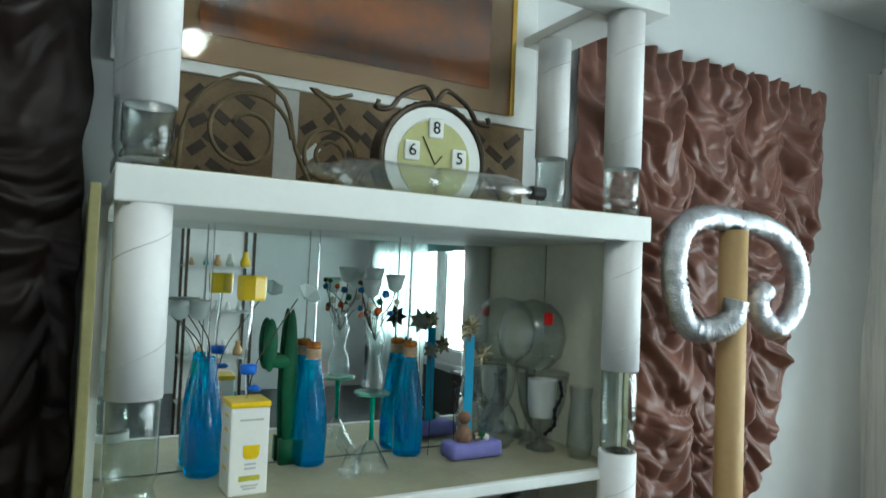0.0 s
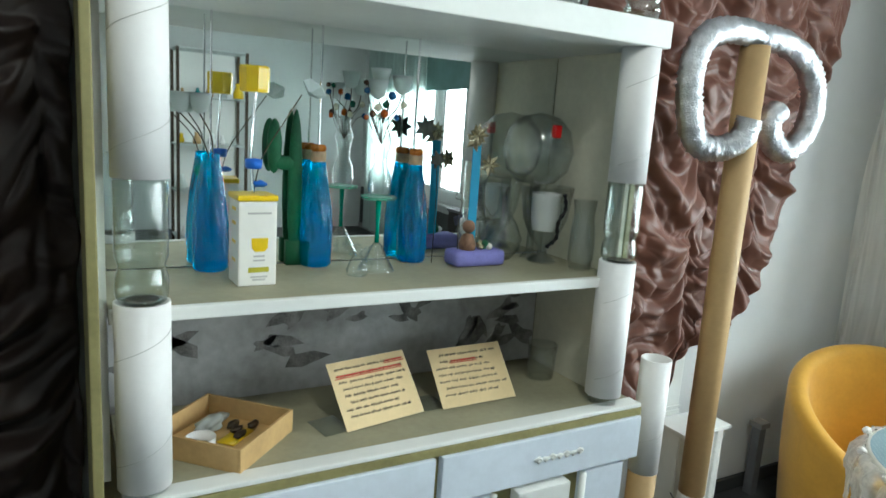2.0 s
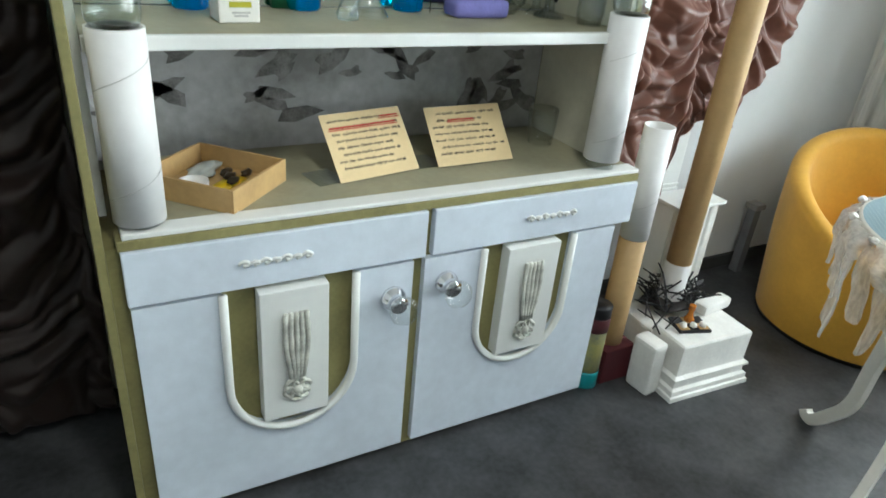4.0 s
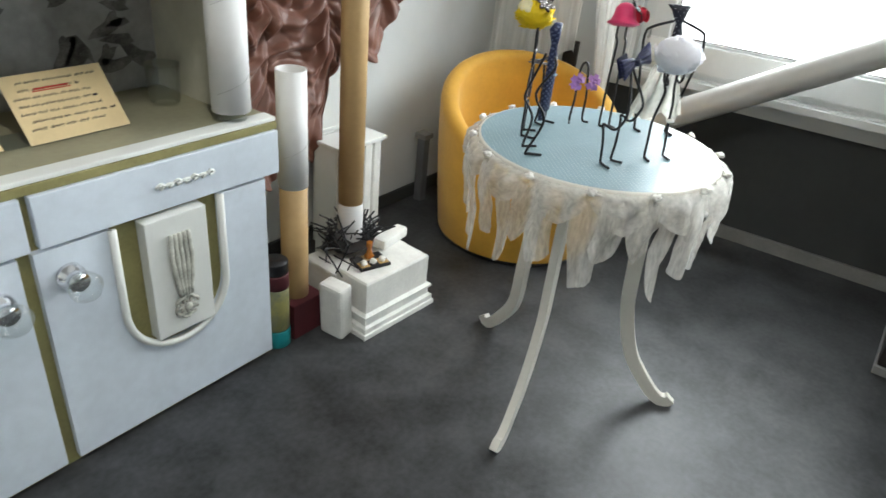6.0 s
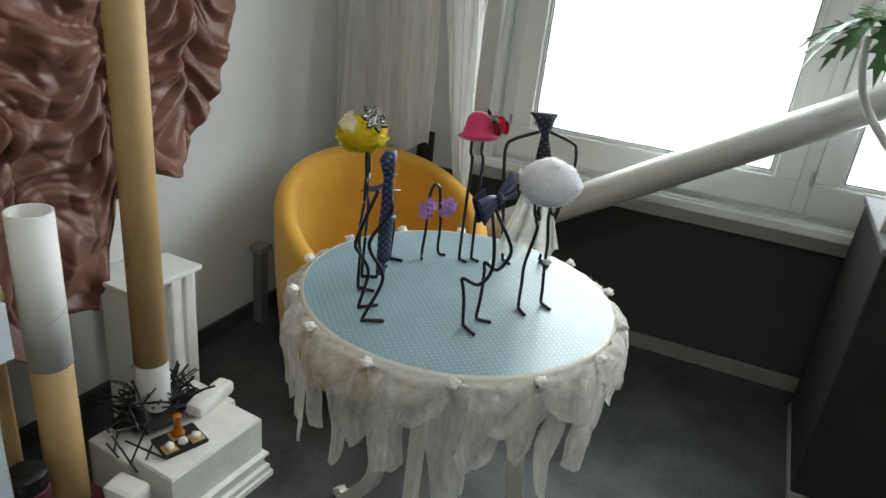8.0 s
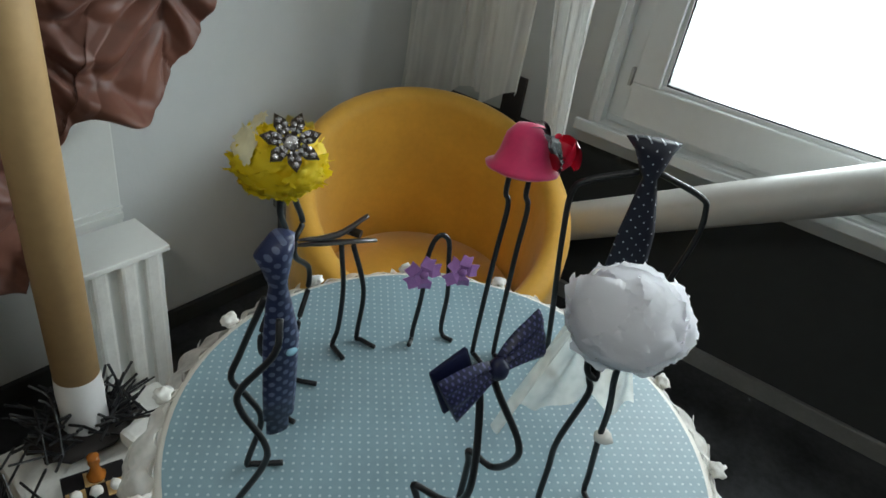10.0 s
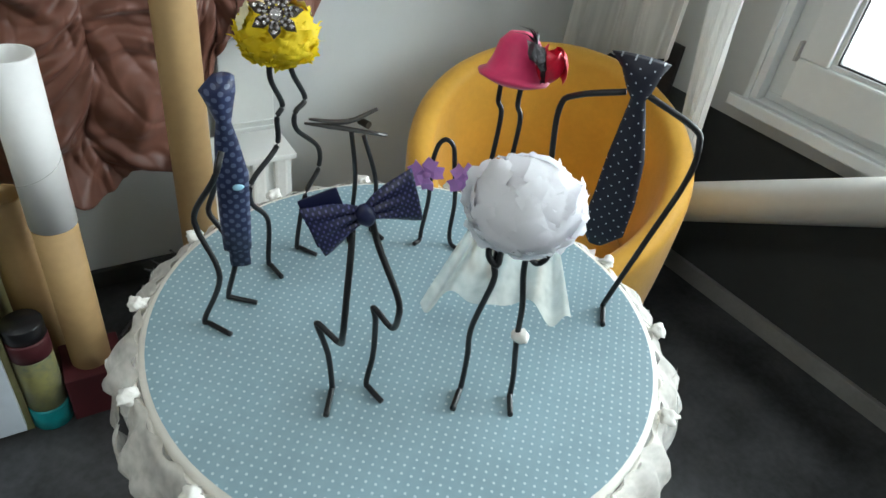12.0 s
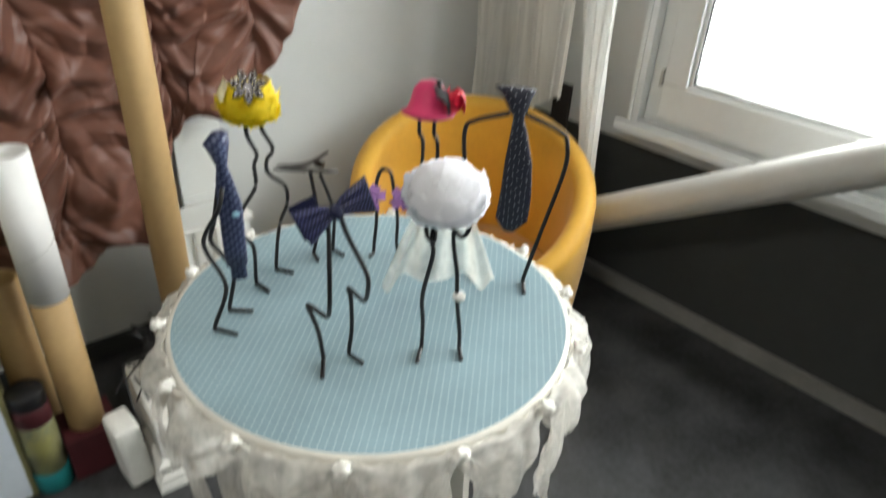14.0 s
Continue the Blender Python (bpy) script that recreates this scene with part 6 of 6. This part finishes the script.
for k in range(7):
    x = 0.215 + random.uniform(-0.03, 0.03)
    y = 0.0 + random.uniform(-0.08, 0.10)
    d = Vector((random.uniform(-0.6, 0.2), random.uniform(-1, 0.6), random.uniform(-0.5, 0.9))).normalized()
    p = Vector((x, y, 0.225))
    part("stick", sweep([p - d * 0.05, p, p + d * 0.06], 0.0026, 6), M_BLACK, twigs)
part("moss_pad", blob(0.085, (0.385, 0.085, 0.200), (1.15, 0.85, 0.16), 0.5, 3, 30), M_BLACKCLOTH, twigs, "dark matted pad", True)

board = thing("chess_tile", "small dark chequered tile with pale knobs", "tile", at=(0.328, -0.060, 0.197), rz=-18)
part("base", box(-0.055, 0.055, -0.042, 0.042, 0.0, 0.010, 0.002), M_BLACK, board)
for i in range(3):
    for j in range(2):
        if (i + j) % 2 == 0:
            part("square", box(-0.051 + i * 0.034, -0.018 + i * 0.034, -0.036 + j * 0.036, -0.002 + j * 0.036, 0.0102, 0.0118), M_BOXWOOD, board)
for i in range(3):
    part("knob", blob(0.012, (-0.035 + i * 0.034, -0.020, 0.018), (1, 1, 0.8), 0.4, 2, 50), M_KNOT, board, "pale shell knob", True)
pawn = thing("chess_piece", "amber wooden chess piece on the dark tile", "chess piece", at=(0.338, -0.045, 0.2075))
part("piece", lathe([(0.0, 0.0), (0.016, 0.0), (0.017, 0.008), (0.011, 0.016), (0.008, 0.034), (0.011, 0.044), (0.010, 0.054), (0.011, 0.058), (0.0, 0.056)], 22, cap=False), M_AMBER, pawn, "", True)

can1 = thing("painted_can", "tall dark can with maroon band and teal foot", "can", at=(0.008, 0.03, 0))
for nm, z0, z1, r, mm in (("teal_foot", 0.0, 0.06, 0.0415, M_TEAL), ("body", 0.0605, 0.21, 0.0395, mat("grey_can", (0.11, 0.13, 0.12), 0.35, vary=0.25, scale=9, color2=(0.30, 0.28, 0.10))), ("maroon_band", 0.2105, 0.26, 0.0408, M_MAROON), ("rim", 0.2605, 0.30, 0.0395, M_BLACK)):
    part(nm, lathe([(r * 0.9, z0), (r, z0 + 0.003), (r, z1 - 0.003), (r * 0.96, z1)], 32), mm, can1, "", True)
kt = thing("kraft_tube", "short kraft cardboard tube standing beside the cabinet", "tube", at=(0.03, 0.16, 0))
paper_tube("tube", kt, 0, 0, 0.0, 0.52, 0.043, M_KRAFT)

# ---- plant and rings on the draped stand ----
plant = thing("flower_lamp", "bent white pipe holding green leaves and glassy blooms", "plant", at=(1.42, -1.518, 0.82))
part("clamp", box(-0.04, 0.04, -0.05, 0.04, 0.135, 0.205, 0.006), M_BLACK, plant, "black clamp")
part("post", lathe([(0.02, 0.0), (0.02, 0.136)], 20), M_TUBEWHITE, plant, "white post", True)
part("pipe", sweep([(0, 0.03, 0.18), (0, 0.09, 0.24), (0, 0.15, 0.31), (0, 0.185, 0.39), (0, 0.195, 0.47), (0, 0.18, 0.53)], 0.0105, 12, n=6), M_TUBEWHITE, plant, "bent white pipe", True)
M_LEAF = mat("green_leaf", (0.035, 0.13, 0.02), 0.35, vary=0.25, scale=12, color2=(0.02, 0.06, 0.012))
random.seed(23)
for k in range(11):
    a = k * 2 * math.pi / 11 + random.uniform(-0.2, 0.2)
    droop = random.uniform(-0.5, 0.35)
    bm = bmesh.new()
    out = [(0, 0)]
    lobes = 4
    right, left = [], []
    for i in range(lobes):
        b0 = 0.03 + i * 0.035
        right += [(b0, 0.010), (b0 + 0.035, 0.042 - 0.006 * i), (b0 + 0.028, 0.010)]
        left += [(b0, -0.010), (b0 + 0.035, -0.042 + 0.006 * i), (b0 + 0.028, -0.010)]
    ol = [(0, 0.003)] + right + [(0.20, 0)] + left[::-1] + [(0, -0.003)]
    m = Matrix.Translation((0, 0.18, 0.53)) @ pose(0, 0, 0, 0, -math.degrees(droop), math.degrees(a))
    vs = [bm.verts.new(m @ Vector((x, y, -2.2 * x * x + 0.3 * abs(y)))) for x, y in ol]
    bm.faces.new(vs)
    bmesh.ops.triangulate(bm, faces=bm.faces)
    thicken(part("leaf", bm, M_LEAF, plant), 0.0012)
for k in range(7):
    a = k * 0.9
    part("bloom", blob(0.03, (0.03 * math.cos(a), 0.15 + 0.045 * math.sin(a), 0.575 + 0.012 * (k % 3)), (1, 1, 0.9), 0.3, 2, 20), (M_FROST, M_FOILFL, M_YPALE)[k % 3], plant, "glassy pale bloom", True)
part("wire", sweep([(0, 0.12, 0.56), (0.0, 0.09, 0.46), (0, 0.06, 0.42), (0, 0.03, 0.40)], 0.002, 6, n=6), M_TUBEWHITE, plant, "thin white wire")
rg = thing("metal_dish", "small polished metal ring dish on the stand", "dish", at=(1.42, -1.64, 0.8205))
part("dish", lathe([(0.0, 0.003), (0.035, 0.0), (0.045, 0.006), (0.043, 0.007), (0.03, 0.004), (0.0, 0.005)], 32, cap=False), M_CHROME, rg, "", True)
part("ring", sweep([(0.02 * math.cos(a), 0.02 * math.sin(a), 0.010) for a in [i * math.pi / 10 for i in range(21)]], 0.004, 8), M_CHROME, rg, "", True)
sp = thing("leaning_board", "narrow dark board standing behind the yellow chair", "board", at=(1.71, 0.03, 0))
part("board", box(-0.008, 0.008, -0.035, 0.035, 0.0, 0.74, 0.003), M_BLACKCLOTH, sp)

# ---- far side of the room, seen in the mirror ----
vit = thing("glass_cabinet", "glass display cabinet with warm-lit shelves of small things", "cabinet", at=(-0.24, -4.15, 0))
for x in (-0.28, 0.28):
    for y in (-0.17, 0.17):
        part("post", box(x - 0.012, x + 0.012, y - 0.012, y + 0.012, 0.0, 1.95), M_DARKMETAL, vit)
for z in (0.35, 0.75, 1.15, 1.55, 1.94):
    part("shelf", box(-0.29, 0.29, -0.18, 0.18, z, z + 0.012), M_FROST, vit)
# added pale backing, so that the cabinet looks brighter in the mirror
part("back_panel", box(-0.27, 0.27, -0.185, -0.181, 0.05, 1.94), M_CORNICE, vit, "pale panel added to brighten the cabinet")
random.seed(40)
for z in (0.362, 0.762, 1.162, 1.562):
    for k in range(5):
        r = random.uniform(0.02, 0.045)
        b = thing("ornament", "small ornament standing in the glass cabinet", "ornament", "ornaments in the cabinet", (-0.24 - 0.22 + k * 0.11, -4.15 + random.uniform(-0.1, 0.12), z))
        part("body", lathe([(0.0, 0.0), (r, 0.0), (r * 1.1, r), (r * 0.5, r * 2.4), (r * 0.7, r * 3.0), (0.0, r * 3.1)], 14, cap=False), (M_TUBEWHITE, M_YELLOW, M_KRAFT, M_TEAL, M_FROST)[random.randrange(5)], b, "", True)
bl = skewed(thing("window_blind", "teal roller blind hanging at the top of the far window", "blind"))
part("blind", box(1.72, 1.724, -5.95, -3.35, 1.80, 2.42), mat("teal_blind", (0.16, 0.28, 0.27), 0.8, vary=0.1, scale=6), bl)


def beige_fn(u, v):
    return (1.68 + 0.025 * math.sin(u * 40), -3.32 + 0.80 * u, 0.1 + 2.4 * v)


bg = part("beige_curtain", sheet(beige_fn, 60, 8), mat("beige_cloth", (0.66, 0.63, 0.53), 0.8, vary=0.06, scale=6), None, "", True)
tagged(skewed(thicken(bg, 0.003)), "plain beige curtain hanging beside the far window", "curtain")


def net_fn(u, v):
    return (1.66 + 0.02 * math.sin(u * 60 + math.sin(u * 13)), -5.97 + 1.75 * u, 0.1 + 2.4 * v)


nc = part("net_curtain", sheet(net_fn, 120, 8), sheer_mat("green_grey_net", (0.66, 0.76, 0.72), 0.20), None, "", True)
tagged(skewed(nc), "thin pale net curtain drawn over half the far window", "curtain")
rail = skewed(thing("curtain_rail", "grey curtain rail bracket high on the window wall", "rail"))
part("rail", sweep([(1.72, 0.38, 2.52), (1.72, -2.6, 2.52)], 0.011, 12), M_SKIRTBOARD, rail, "", True)
part("bracket", box(1.715, 1.8395, 0.355, 0.375, 2.505, 2.535, 0.003), M_SKIRTBOARD, rail)
part("end_cap", blob(0.02, (1.72, 0.395, 2.52), lump=0.0), M_SKIRTBOARD, rail, "", True)

# ---- ceiling lamps ----
for x, y in LAMPS:
    cl = thing("ceiling_lamp", "round white lit ceiling lamp with a thin rim", "lamp", "ceiling lamps", (x, y, 0))
    part("diffuser", lathe([(0.0, 2.712), (0.07, 2.712), (0.09, 2.722), (0.095, 2.735)], 32, cap=False), glow_mat("lit_diffuser", (1.0, 0.97, 0.92), 6.0), cl, "glowing white diffuser", True)
    part("rim", lathe([(0.096, 2.728), (0.11, 2.732), (0.11, 2.7495), (0.096, 2.7495)], 32, cap=False), M_WINFRAME, cl, "white rim", True)
